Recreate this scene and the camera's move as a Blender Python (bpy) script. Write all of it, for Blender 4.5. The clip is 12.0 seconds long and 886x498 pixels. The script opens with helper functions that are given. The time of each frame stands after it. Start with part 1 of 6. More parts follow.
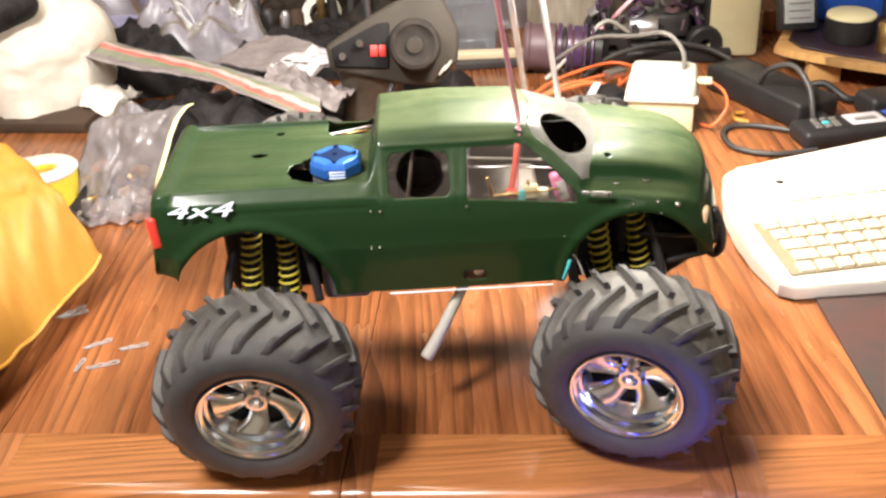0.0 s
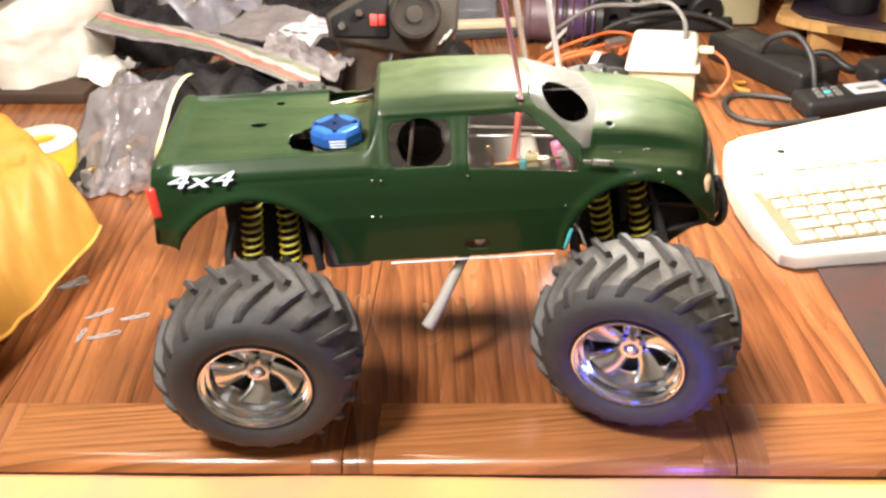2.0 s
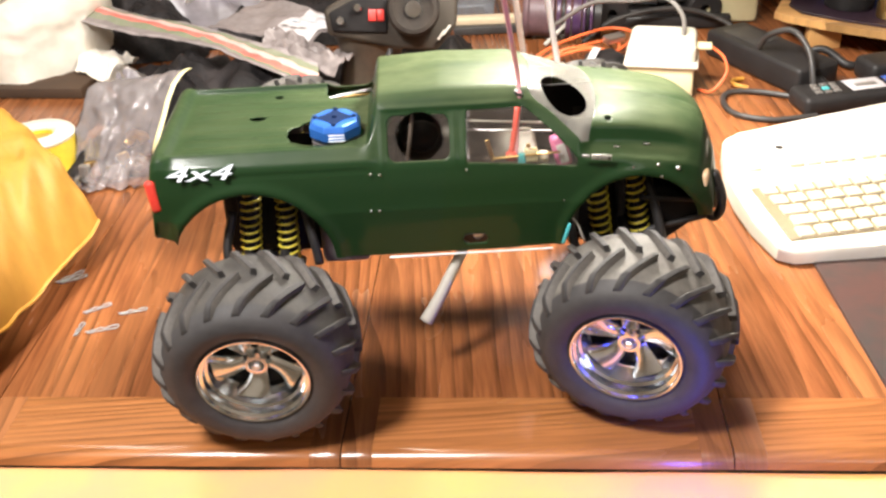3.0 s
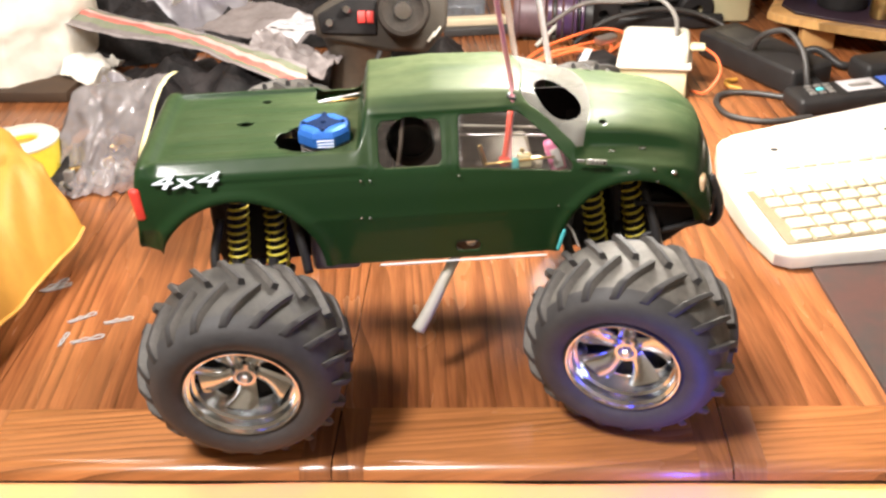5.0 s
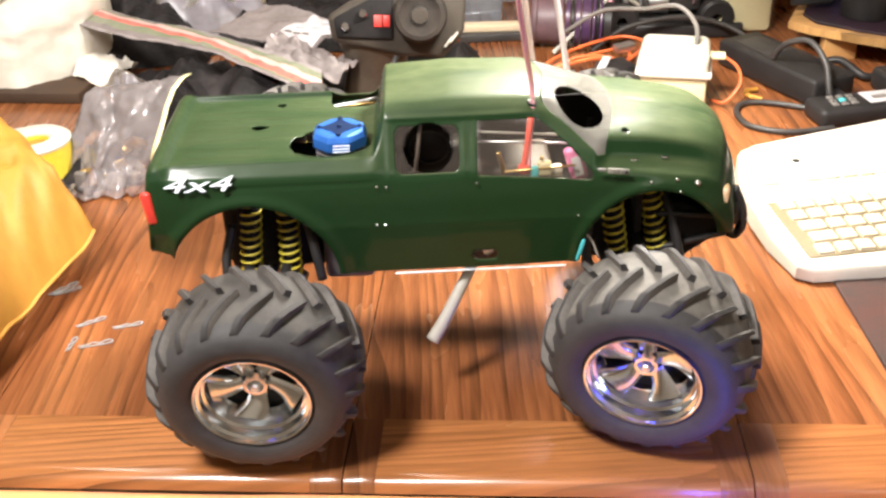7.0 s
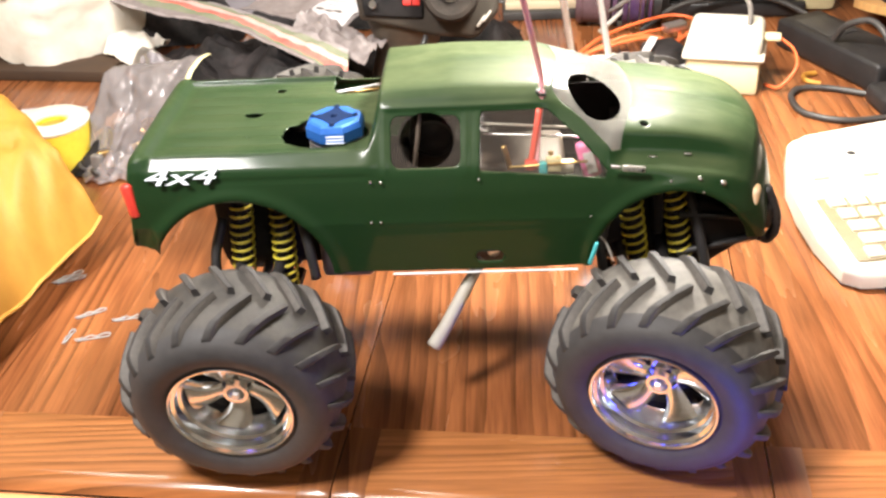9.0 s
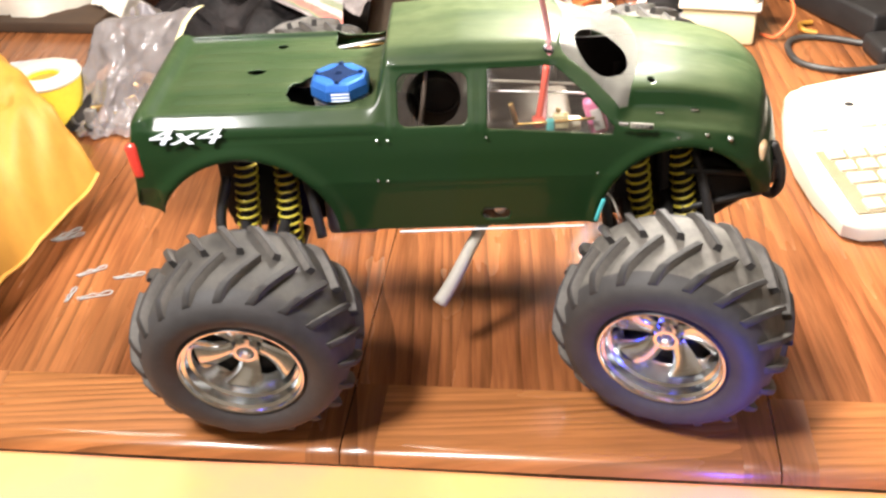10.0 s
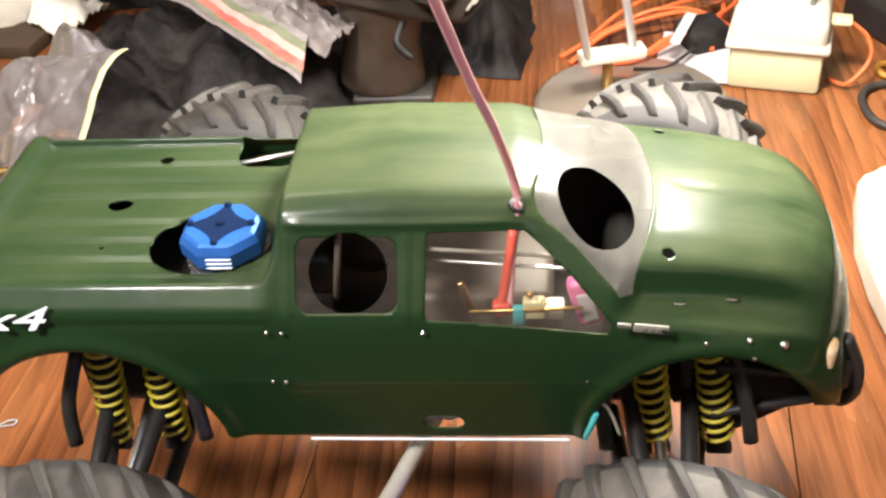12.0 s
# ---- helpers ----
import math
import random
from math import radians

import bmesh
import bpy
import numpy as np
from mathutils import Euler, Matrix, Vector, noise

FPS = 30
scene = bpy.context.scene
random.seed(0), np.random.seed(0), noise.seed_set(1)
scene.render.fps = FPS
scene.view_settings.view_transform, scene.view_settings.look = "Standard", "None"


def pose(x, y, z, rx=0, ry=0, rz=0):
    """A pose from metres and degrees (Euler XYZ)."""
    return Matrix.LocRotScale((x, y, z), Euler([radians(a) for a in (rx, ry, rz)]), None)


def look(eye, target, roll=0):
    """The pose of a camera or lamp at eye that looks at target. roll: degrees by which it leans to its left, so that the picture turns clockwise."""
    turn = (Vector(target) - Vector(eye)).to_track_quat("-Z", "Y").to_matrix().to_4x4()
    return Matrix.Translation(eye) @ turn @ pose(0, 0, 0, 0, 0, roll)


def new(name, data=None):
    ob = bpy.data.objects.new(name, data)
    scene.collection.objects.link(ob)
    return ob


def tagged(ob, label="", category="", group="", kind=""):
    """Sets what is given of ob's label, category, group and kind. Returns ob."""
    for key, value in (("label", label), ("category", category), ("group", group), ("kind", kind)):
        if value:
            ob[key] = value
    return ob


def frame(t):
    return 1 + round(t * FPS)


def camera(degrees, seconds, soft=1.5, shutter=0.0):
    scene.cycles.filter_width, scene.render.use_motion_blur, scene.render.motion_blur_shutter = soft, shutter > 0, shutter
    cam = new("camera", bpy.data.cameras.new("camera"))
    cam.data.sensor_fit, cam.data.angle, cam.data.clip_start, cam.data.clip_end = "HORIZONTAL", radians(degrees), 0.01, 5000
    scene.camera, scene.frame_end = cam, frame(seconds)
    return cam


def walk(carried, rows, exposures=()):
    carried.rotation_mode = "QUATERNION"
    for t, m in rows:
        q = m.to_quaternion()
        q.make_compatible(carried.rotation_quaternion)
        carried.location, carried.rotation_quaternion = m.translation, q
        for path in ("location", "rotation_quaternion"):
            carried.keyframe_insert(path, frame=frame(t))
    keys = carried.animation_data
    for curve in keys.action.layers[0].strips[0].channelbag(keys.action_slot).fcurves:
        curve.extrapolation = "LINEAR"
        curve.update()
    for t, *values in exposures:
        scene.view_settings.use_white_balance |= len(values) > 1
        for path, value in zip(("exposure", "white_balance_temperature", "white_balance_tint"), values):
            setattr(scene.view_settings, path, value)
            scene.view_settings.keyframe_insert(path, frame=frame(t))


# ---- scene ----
cam = camera(46.0, 12.0, 2.6)
PATH = [
    (0, (0.151, -0.664, 1.338), (0.165, 1.079, 0.356), -3.0),
    (0.5, (0.149, -0.664, 1.336), (0.161, 1.071, 0.341), -3.0),
    (1, (0.146, -0.665, 1.336), (0.154, 1.067, 0.336), -3.0),
    (1.5, (0.146, -0.666, 1.337), (0.16, 1.057, 0.321), -2.9),
    (2, (0.149, -0.664, 1.335), (0.162, 1.052, 0.308), -3.1),
    (2.5, (0.148, -0.666, 1.334), (0.165, 1.047, 0.302), -2.9),
    (4.5, (0.149, -0.658, 1.33), (0.171, 1.057, 0.3), -3.2),
    (5, (0.147, -0.647, 1.329), (0.183, 1.066, 0.296), -2.9),
    (5.5, (0.146, -0.643, 1.324), (0.128, 1.063, 0.279), -3.7),
    (6, (0.142, -0.635, 1.322), (0.126, 1.084, 0.301), -2.5),
    (6.5, (0.139, -0.63, 1.322), (0.147, 1.094, 0.307), -2.3),
    (7, (0.142, -0.63, 1.321), (0.16, 1.09, 0.3), -2.4),
    (8.8, (0.193, -0.580, 1.298), (0.074, 1.137, 0.279), -3.3),
    (9, (0.197, -0.566, 1.303), (0.074, 1.128, 0.247), -3.8),
    (9.2, (0.178, -0.561, 1.307), (0.059, 1.103, 0.204), -4.2),
    (9.5, (0.177, -0.56, 1.3), (0.097, 1.079, 0.158), -3.2),
    (10, (0.179, -0.562, 1.312), (0.087, 1.075, 0.167), -3.7),
    (10.5, (0.173, -0.553, 1.316), (0.078, 1.102, 0.196), -3.7),
    (11, (0.142, -0.485, 1.312), (0.118, 1.186, 0.214), -3.6),
    (11.2, (0.124, -0.450, 1.303), (0.179, 1.217, 0.200), -2.9),
    (11.4, (0.136, -0.412, 1.298), (0.210, 1.238, 0.171), -2.7),
    (11.5, (0.155, -0.393, 1.303), (0.211, 1.246, 0.159), -2.9),
    (11.7, (0.181, -0.351, 1.306), (0.224, 1.290, 0.164), -3.2),
    (12, (0.235, -0.283, 1.292), (0.051, 1.292, 0.074), -4.7),
]
walk(cam, [(t, look(eye, target, roll)) for t, eye, target, roll in PATH],
     [(0, 0.05), (7, 0.07), (9, 0.17), (10.5, 0.17), (11.4, 0.10), (12, -0.30)])

# ---- world, lights ----
T = 0.75
world = bpy.data.worlds.new("room_air")
scene.world = world
world.use_nodes = True
world.node_tree.nodes["Background"].inputs[0].default_value = (1.0, 0.86, 0.7, 1)
world.node_tree.nodes["Background"].inputs[1].default_value = 0.08


def area_lamp(name, eye, target, size, power, color):
    data = bpy.data.lights.new(name, "AREA")
    data.shape, data.size, data.energy, data.color = "DISK", size, power, color
    ob = new(name, data)
    ob.matrix_world = look(eye, target)
    return ob


LAMP_HEAD = (0.335, 0.44, 1.27)
area_lamp("desk_lamp_light", LAMP_HEAD, (0.30, 0.30, 0.92), 0.15, 14.5, (1.0, 0.94, 0.85))
area_lamp("ceiling_light", (-0.42, 0.62, 2.36), (0.0, 0.2, 0.75), 0.45, 15.0, (1.0, 0.92, 0.82))
area_lamp("second_ceiling_light", (-0.50, -0.60, 2.30), (0.05, 0.1, 0.75), 0.30, 57.0, (1.0, 0.96, 0.93))
# added fill from the front right, where no lamp is known
area_lamp("room_fill", (0.85, -1.4, 2.36), (0.15, 0.1, 0.75), 0.9, 9.0, (1.0, 0.95, 0.92))
blue = bpy.data.lights.new("blue_led", "POINT")
blue.energy, blue.color, blue.shadow_soft_size = 0.8, (0.05, 0.07, 1.0), 0.004
new("blue_led", blue).location = (0.345, -0.135, 0.778)

# ---- materials ----


def surf(name, c1, c2=None, scale=30.0, rough=(0.5, 0.6), metal=0.0, bump=0.0, bscale=None, coat=0.0,
         stretch=(1, 1, 1), spec=0.5, detail=6.0, vary=0.0, trans=0.0, sheen=0.0, coat_rough=0.12):
    m = bpy.data.materials.new(name)
    m.use_nodes = True
    nt = m.node_tree
    b = nt.nodes["Principled BSDF"]
    c2 = c2 or tuple(min(1, k * 0.75) for k in c1)
    co = nt.nodes.new("ShaderNodeTexCoord")
    mp = nt.nodes.new("ShaderNodeMapping")
    mp.inputs["Scale"].default_value = stretch
    nt.links.new(co.outputs["Object"], mp.inputs[0])
    n1 = nt.nodes.new("ShaderNodeTexNoise")
    n1.inputs["Scale"].default_value, n1.inputs["Detail"].default_value = scale, detail
    n2 = nt.nodes.new("ShaderNodeTexNoise")
    n2.inputs["Scale"].default_value, n2.inputs["Detail"].default_value = scale * 7, 4
    for n in (n1, n2):
        nt.links.new(mp.outputs[0], n.inputs["Vector"])
    mix = nt.nodes.new("ShaderNodeMix")
    mix.data_type = "FLOAT"
    mix.inputs[0].default_value = 0.35
    nt.links.new(n1.outputs[0], mix.inputs[2])
    nt.links.new(n2.outputs[0], mix.inputs[3])
    ramp = nt.nodes.new("ShaderNodeValToRGB")
    ramp.color_ramp.elements[0].position, ramp.color_ramp.elements[1].position = 0.36, 0.64
    ramp.color_ramp.elements[0].color, ramp.color_ramp.elements[1].color = (*c2, 1), (*c1, 1)
    nt.links.new(mix.outputs[0], ramp.inputs[0])
    col = ramp.outputs[0]
    if vary:
        oi = nt.nodes.new("ShaderNodeObjectInfo")
        hsv = nt.nodes.new("ShaderNodeHueSaturation")
        mr = nt.nodes.new("ShaderNodeMapRange")
        mr.inputs["To Min"].default_value, mr.inputs["To Max"].default_value = 1 - vary, 1 + vary
        nt.links.new(oi.outputs["Random"], mr.inputs[0])
        nt.links.new(mr.outputs[0], hsv.inputs["Value"])
        nt.links.new(col, hsv.inputs["Color"])
        col = hsv.outputs[0]
    nt.links.new(col, b.inputs["Base Color"])
    rr = nt.nodes.new("ShaderNodeMapRange")
    rr.inputs["To Min"].default_value, rr.inputs["To Max"].default_value = rough
    nt.links.new(n2.outputs[0], rr.inputs[0])
    nt.links.new(rr.outputs[0], b.inputs["Roughness"])
    b.inputs["Metallic"].default_value = metal
    b.inputs["Specular IOR Level"].default_value = spec
    b.inputs["Coat Weight"].default_value = coat
    b.inputs["Coat Roughness"].default_value = coat_rough
    b.inputs["Transmission Weight"].default_value = trans
    b.inputs["Sheen Weight"].default_value, b.inputs["Sheen Roughness"].default_value = sheen, 0.4
    if bump:
        bp = nt.nodes.new("ShaderNodeBump")
        bp.inputs["Strength"].default_value, bp.inputs["Distance"].default_value = bump, 0.002
        n3 = nt.nodes.new("ShaderNodeTexNoise")
        n3.inputs["Scale"].default_value, n3.inputs["Detail"].default_value = bscale or scale * 3, 5
        nt.links.new(mp.outputs[0], n3.inputs["Vector"])
        nt.links.new(n3.outputs[0], bp.inputs["Height"])
        nt.links.new(bp.outputs[0], b.inputs["Normal"])
    return m


def clear(name, tint, haze, haze_color, gloss_rough, creases=0.0):
    """Thin clear plastic: see-through, a little dusty, with gloss by Fresnel."""
    m = bpy.data.materials.new(name)
    m.use_nodes = True
    nt = m.node_tree
    nt.nodes.remove(nt.nodes["Principled BSDF"])
    out = nt.nodes["Material Output"]
    tr = nt.nodes.new("ShaderNodeBsdfTransparent")
    tr.inputs[0].default_value = (*tint, 1)
    df = nt.nodes.new("ShaderNodeBsdfDiffuse")
    df.inputs[0].default_value = (*haze_color, 1)
    gl = nt.nodes.new("ShaderNodeBsdfGlossy")
    gl.inputs["Roughness"].default_value = gloss_rough
    m1, m2 = nt.nodes.new("ShaderNodeMixShader"), nt.nodes.new("ShaderNodeMixShader")
    no = nt.nodes.new("ShaderNodeTexNoise")
    no.inputs["Scale"].default_value, no.inputs["Detail"].default_value = 7, 4
    mr = nt.nodes.new("ShaderNodeMapRange")
    mr.inputs["To Min"].default_value, mr.inputs["To Max"].default_value = haze * 0.4, haze * 1.6
    nt.links.new(no.outputs[0], mr.inputs[0])
    nt.links.new(mr.outputs[0], m1.inputs[0])
    nt.links.new(tr.outputs[0], m1.inputs[1])
    nt.links.new(df.outputs[0], m1.inputs[2])
    fr = nt.nodes.new("ShaderNodeFresnel")
    fr.inputs[0].default_value = 1.5
    nt.links.new(fr.outputs[0], m2.inputs[0])
    nt.links.new(m1.outputs[0], m2.inputs[1])
    nt.links.new(gl.outputs[0], m2.inputs[2])
    nt.links.new(m2.outputs[0], out.inputs[0])
    if creases:
        bp = nt.nodes.new("ShaderNodeBump")
        bp.inputs["Strength"].default_value, bp.inputs["Distance"].default_value = creases, 0.01
        n3 = nt.nodes.new("ShaderNodeTexNoise")
        n3.inputs["Scale"].default_value, n3.inputs["Detail"].default_value, n3.inputs["Distortion"].default_value = 4.5, 1.5, 1.2
        nt.links.new(n3.outputs[0], bp.inputs["Height"])
        for s in (df, gl, fr):
            nt.links.new(bp.outputs[0], s.inputs["Normal"])
    return m


def wood(name, light, dark, along, scale=1.0, rough=0.24, rings=1.0):
    """Varnished oak: growth rings drawn out along one axis ('x' or 'y'), broad figure and fine pores."""
    m = bpy.data.materials.new(name)
    m.use_nodes = True
    nt = m.node_tree
    b = nt.nodes["Principled BSDF"]
    co, oi = nt.nodes.new("ShaderNodeTexCoord"), nt.nodes.new("ShaderNodeObjectInfo")
    sh, cmb, add = nt.nodes.new("ShaderNodeVectorMath"), nt.nodes.new("ShaderNodeCombineXYZ"), nt.nodes.new("ShaderNodeVectorMath")
    sh.operation = "SCALE"
    sh.inputs["Scale"].default_value = 7.0
    for i in range(3):
        nt.links.new(oi.outputs["Random"], cmb.inputs[i])
    nt.links.new(cmb.outputs[0], sh.inputs[0])
    nt.links.new(co.outputs["Object"], add.inputs[0])
    nt.links.new(sh.outputs[0], add.inputs[1])

    def stretched(k):
        mp = nt.nodes.new("ShaderNodeMapping")
        mp.inputs["Scale"].default_value = (scale, k * scale, scale) if along == "x" else (k * scale, scale, scale)
        nt.links.new(add.outputs[0], mp.inputs[0])
        return mp.outputs[0]

    def textured(vec, s, detail, distortion=0.0):
        n = nt.nodes.new("ShaderNodeTexNoise")
        n.inputs["Scale"].default_value, n.inputs["Detail"].default_value, n.inputs["Distortion"].default_value = s, detail, distortion
        nt.links.new(vec, n.inputs["Vector"])
        return n.outputs[0]

    def ranged(value, a, b2, lo, hi):
        r = nt.nodes.new("ShaderNodeMapRange")
        r.inputs["From Min"].default_value, r.inputs["From Max"].default_value = a, b2
        r.inputs["To Min"].default_value, r.inputs["To Max"].default_value = lo, hi
        nt.links.new(value, r.inputs[0])
        return r.outputs[0]

    def product(p, q):
        n = nt.nodes.new("ShaderNodeMath")
        n.operation = "MULTIPLY"
        nt.links.new(p, n.inputs[0])
        nt.links.new(q, n.inputs[1])
        return n.outputs[0]

    wave = nt.nodes.new("ShaderNodeTexWave")
    wave.wave_type, wave.bands_direction, wave.wave_profile = "BANDS", "Y" if along == "x" else "X", "SAW"
    wave.inputs["Scale"].default_value, wave.inputs["Distortion"].default_value = 1.25 * rings, 34.0
    wave.inputs["Detail"].default_value, wave.inputs["Detail Scale"].default_value = 3.0, 0.42
    nt.links.new(stretched(11), wave.inputs["Vector"])
    broad, pores, patch = textured(stretched(7), 2.4, 3, 0.4), textured(stretched(22), 13, 3), textured(stretched(4), 3.1, 2)
    ramp = nt.nodes.new("ShaderNodeValToRGB")
    ramp.color_ramp.elements[0].position, ramp.color_ramp.elements[1].position = 0.30, 0.70
    ramp.color_ramp.elements[0].color, ramp.color_ramp.elements[1].color = (*dark, 1), (*light, 1)
    nt.links.new(broad, ramp.inputs[0])
    hsv = nt.nodes.new("ShaderNodeHueSaturation")
    nt.links.new(ramp.outputs[0], hsv.inputs["Color"])
    faint = nt.nodes.new("ShaderNodeMix")
    faint.data_type = "FLOAT"
    faint.inputs[3].default_value = 1.0
    nt.links.new(ranged(patch, 0.38, 0.62, 0.0, 0.78), faint.inputs[0])
    nt.links.new(ranged(wave.outputs["Fac"], 0.45, 1.0, 1.12, 0.42), faint.inputs[2])
    value = product(faint.outputs[0], ranged(pores, 0.35, 0.65, 0.82, 1.10))
    nt.links.new(product(value, ranged(oi.outputs["Random"], 0, 1, 0.82, 1.14)), hsv.inputs["Value"])
    nt.links.new(hsv.outputs[0], b.inputs["Base Color"])
    nt.links.new(ranged(broad, 0.3, 0.7, rough * 0.8, rough * 1.3), b.inputs["Roughness"])
    bp = nt.nodes.new("ShaderNodeBump")
    bp.inputs["Strength"].default_value, bp.inputs["Distance"].default_value = 0.10, 0.001
    nt.links.new(pores, bp.inputs["Height"])
    nt.links.new(bp.outputs[0], b.inputs["Normal"])
    return m


OAK_L, OAK_D = (0.31, 0.113, 0.039), (0.17, 0.056, 0.020)
M_field = wood("oak_field", OAK_L, OAK_D, "y", 1.5)
M_strip = wood("oak_strip", (0.40, 0.158, 0.052), (0.28, 0.105, 0.035), "x", 1.25, 0.24, 1.6)
M_block = wood("oak_block", (0.27, 0.105, 0.038), (0.18, 0.068, 0.025), "y", 1.1)
M_panel = wood("wall_wood", (0.34, 0.22, 0.12), (0.17, 0.10, 0.055), "y", 0.5, 0.5)


def dusty_toplight_paint(name, paint, dusty_light):
    """Glossy paint; dusty streaks, scuffs and top light are coloured into upward faces."""
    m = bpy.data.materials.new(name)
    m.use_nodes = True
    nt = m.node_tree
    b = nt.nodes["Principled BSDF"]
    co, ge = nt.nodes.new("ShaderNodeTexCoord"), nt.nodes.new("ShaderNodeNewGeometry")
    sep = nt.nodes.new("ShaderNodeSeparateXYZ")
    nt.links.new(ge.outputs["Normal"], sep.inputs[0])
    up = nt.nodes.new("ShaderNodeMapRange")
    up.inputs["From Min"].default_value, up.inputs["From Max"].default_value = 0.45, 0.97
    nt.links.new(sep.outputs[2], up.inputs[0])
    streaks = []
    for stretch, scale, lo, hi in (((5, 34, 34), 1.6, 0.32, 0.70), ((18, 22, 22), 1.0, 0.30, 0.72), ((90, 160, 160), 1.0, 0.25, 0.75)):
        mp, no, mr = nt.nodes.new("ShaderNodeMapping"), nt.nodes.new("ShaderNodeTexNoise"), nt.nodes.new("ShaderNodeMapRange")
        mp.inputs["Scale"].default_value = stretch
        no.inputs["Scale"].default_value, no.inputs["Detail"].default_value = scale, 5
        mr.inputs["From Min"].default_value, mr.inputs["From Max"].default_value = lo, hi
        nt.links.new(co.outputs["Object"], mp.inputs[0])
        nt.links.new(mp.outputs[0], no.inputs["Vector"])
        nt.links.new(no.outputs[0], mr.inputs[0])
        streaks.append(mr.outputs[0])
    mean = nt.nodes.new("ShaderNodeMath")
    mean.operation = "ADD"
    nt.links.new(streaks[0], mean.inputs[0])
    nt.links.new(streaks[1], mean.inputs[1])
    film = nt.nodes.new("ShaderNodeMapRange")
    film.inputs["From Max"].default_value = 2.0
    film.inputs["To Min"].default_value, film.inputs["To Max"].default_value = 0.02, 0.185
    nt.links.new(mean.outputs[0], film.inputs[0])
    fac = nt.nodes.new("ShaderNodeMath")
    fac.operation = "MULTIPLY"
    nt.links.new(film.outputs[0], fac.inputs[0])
    # the pale film is weaker on the bed than on the cab and the hood
    place, bed_to_cab, kept = nt.nodes.new("ShaderNodeSeparateXYZ"), nt.nodes.new("ShaderNodeMapRange"), nt.nodes.new("ShaderNodeMath")
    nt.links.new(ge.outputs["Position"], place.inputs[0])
    bed_to_cab.inputs["From Min"].default_value, bed_to_cab.inputs["From Max"].default_value = 0.02, 0.10
    bed_to_cab.inputs["To Min"].default_value, bed_to_cab.inputs["To Max"].default_value = 0.45, 1.15
    nt.links.new(place.outputs[0], bed_to_cab.inputs[0])
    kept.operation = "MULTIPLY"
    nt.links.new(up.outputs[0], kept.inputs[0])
    nt.links.new(bed_to_cab.outputs[0], kept.inputs[1])
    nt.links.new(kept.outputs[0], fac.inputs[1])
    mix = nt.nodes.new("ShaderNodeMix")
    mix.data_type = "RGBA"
    mix.inputs[6].default_value, mix.inputs[7].default_value = (*paint, 1), (*dusty_light, 1)
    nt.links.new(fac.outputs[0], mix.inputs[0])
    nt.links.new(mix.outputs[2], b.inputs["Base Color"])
    coat = nt.nodes.new("ShaderNodeMapRange")
    coat.inputs["From Max"].default_value = 0.3
    coat.inputs["To Min"].default_value, coat.inputs["To Max"].default_value = 0.5, 0.15
    nt.links.new(fac.outputs[0], coat.inputs[0])
    nt.links.new(coat.outputs[0], b.inputs["Coat Weight"])
    cr = nt.nodes.new("ShaderNodeMapRange")
    cr.inputs["From Max"].default_value = 0.3
    cr.inputs["To Min"].default_value, cr.inputs["To Max"].default_value = 0.09, 0.35
    nt.links.new(fac.outputs[0], cr.inputs[0])
    nt.links.new(cr.outputs[0], b.inputs["Coat Roughness"])
    rr = nt.nodes.new("ShaderNodeMapRange")
    rr.inputs["To Min"].default_value, rr.inputs["To Max"].default_value = 0.38, 0.55
    nt.links.new(streaks[2], rr.inputs[0])
    nt.links.new(rr.outputs[0], b.inputs["Roughness"])
    b.inputs["Specular IOR Level"].default_value, b.inputs["Coat IOR"].default_value = 0.1, 1.28
    bp = nt.nodes.new("ShaderNodeBump")
    bp.inputs["Strength"].default_value, bp.inputs["Distance"].default_value = 0.08, 0.001
    nt.links.new(streaks[1], bp.inputs["Height"])
    nt.links.new(bp.outputs[0], b.inputs["Normal"])
    return m


M_green = dusty_toplight_paint("green_paint", (0.0105, 0.032, 0.0098), (0.40, 0.41, 0.22))
M_void = surf("matt_black_plastic", (0.019, 0.017, 0.017), (0.012, 0.011, 0.011), 30, (0.7, 0.85), spec=0.12)
M_navy = surf("dark_blue_shade_and_bolts", (0.004, 0.016, 0.06), (0.003, 0.012, 0.045), 30, (0.6, 0.8), spec=0.1)
M_inside = surf("brown_grey_housing", (0.105, 0.08, 0.062), (0.07, 0.053, 0.041), 20, (0.45, 0.6))
M_lexan = clear("clear_lexan", (0.86, 0.84, 0.80), 0.20, (0.62, 0.60, 0.53), 0.22)
M_sidewin = clear("side_lexan", (0.92, 0.90, 0.86), 0.05, (0.60, 0.51, 0.44), 0.08)
M_bag = clear("bag_plastic", (0.88, 0.87, 0.87), 0.30, (0.60, 0.54, 0.54), 0.16, 0.28)
M_hazy = clear("hazy_bag_plastic", (0.80, 0.78, 0.80), 0.45, (0.44, 0.40, 0.43), 0.34, 0.15)
M_tub = clear("tub_plastic", (0.86, 0.88, 0.92), 0.16, (0.8, 0.82, 0.86), 0.2)
M_rubber = surf("tyre_rubber", (0.047, 0.043, 0.043), (0.026, 0.024, 0.024), 22, (0.55, 0.75), bump=0.12, bscale=300)
# dusty front tread, made paler to hold the lamplight
M_tread_lit = surf("dusty_lit_tread_rubber", (0.150, 0.136, 0.118), (0.066, 0.060, 0.053), 22, (0.6, 0.8), bump=0.15, bscale=260)
M_foam = surf("dark_foam", (0.034, 0.027, 0.022), (0.018, 0.015, 0.013), 60, (0.75, 0.9), spec=0.2, bump=0.4, bscale=240)
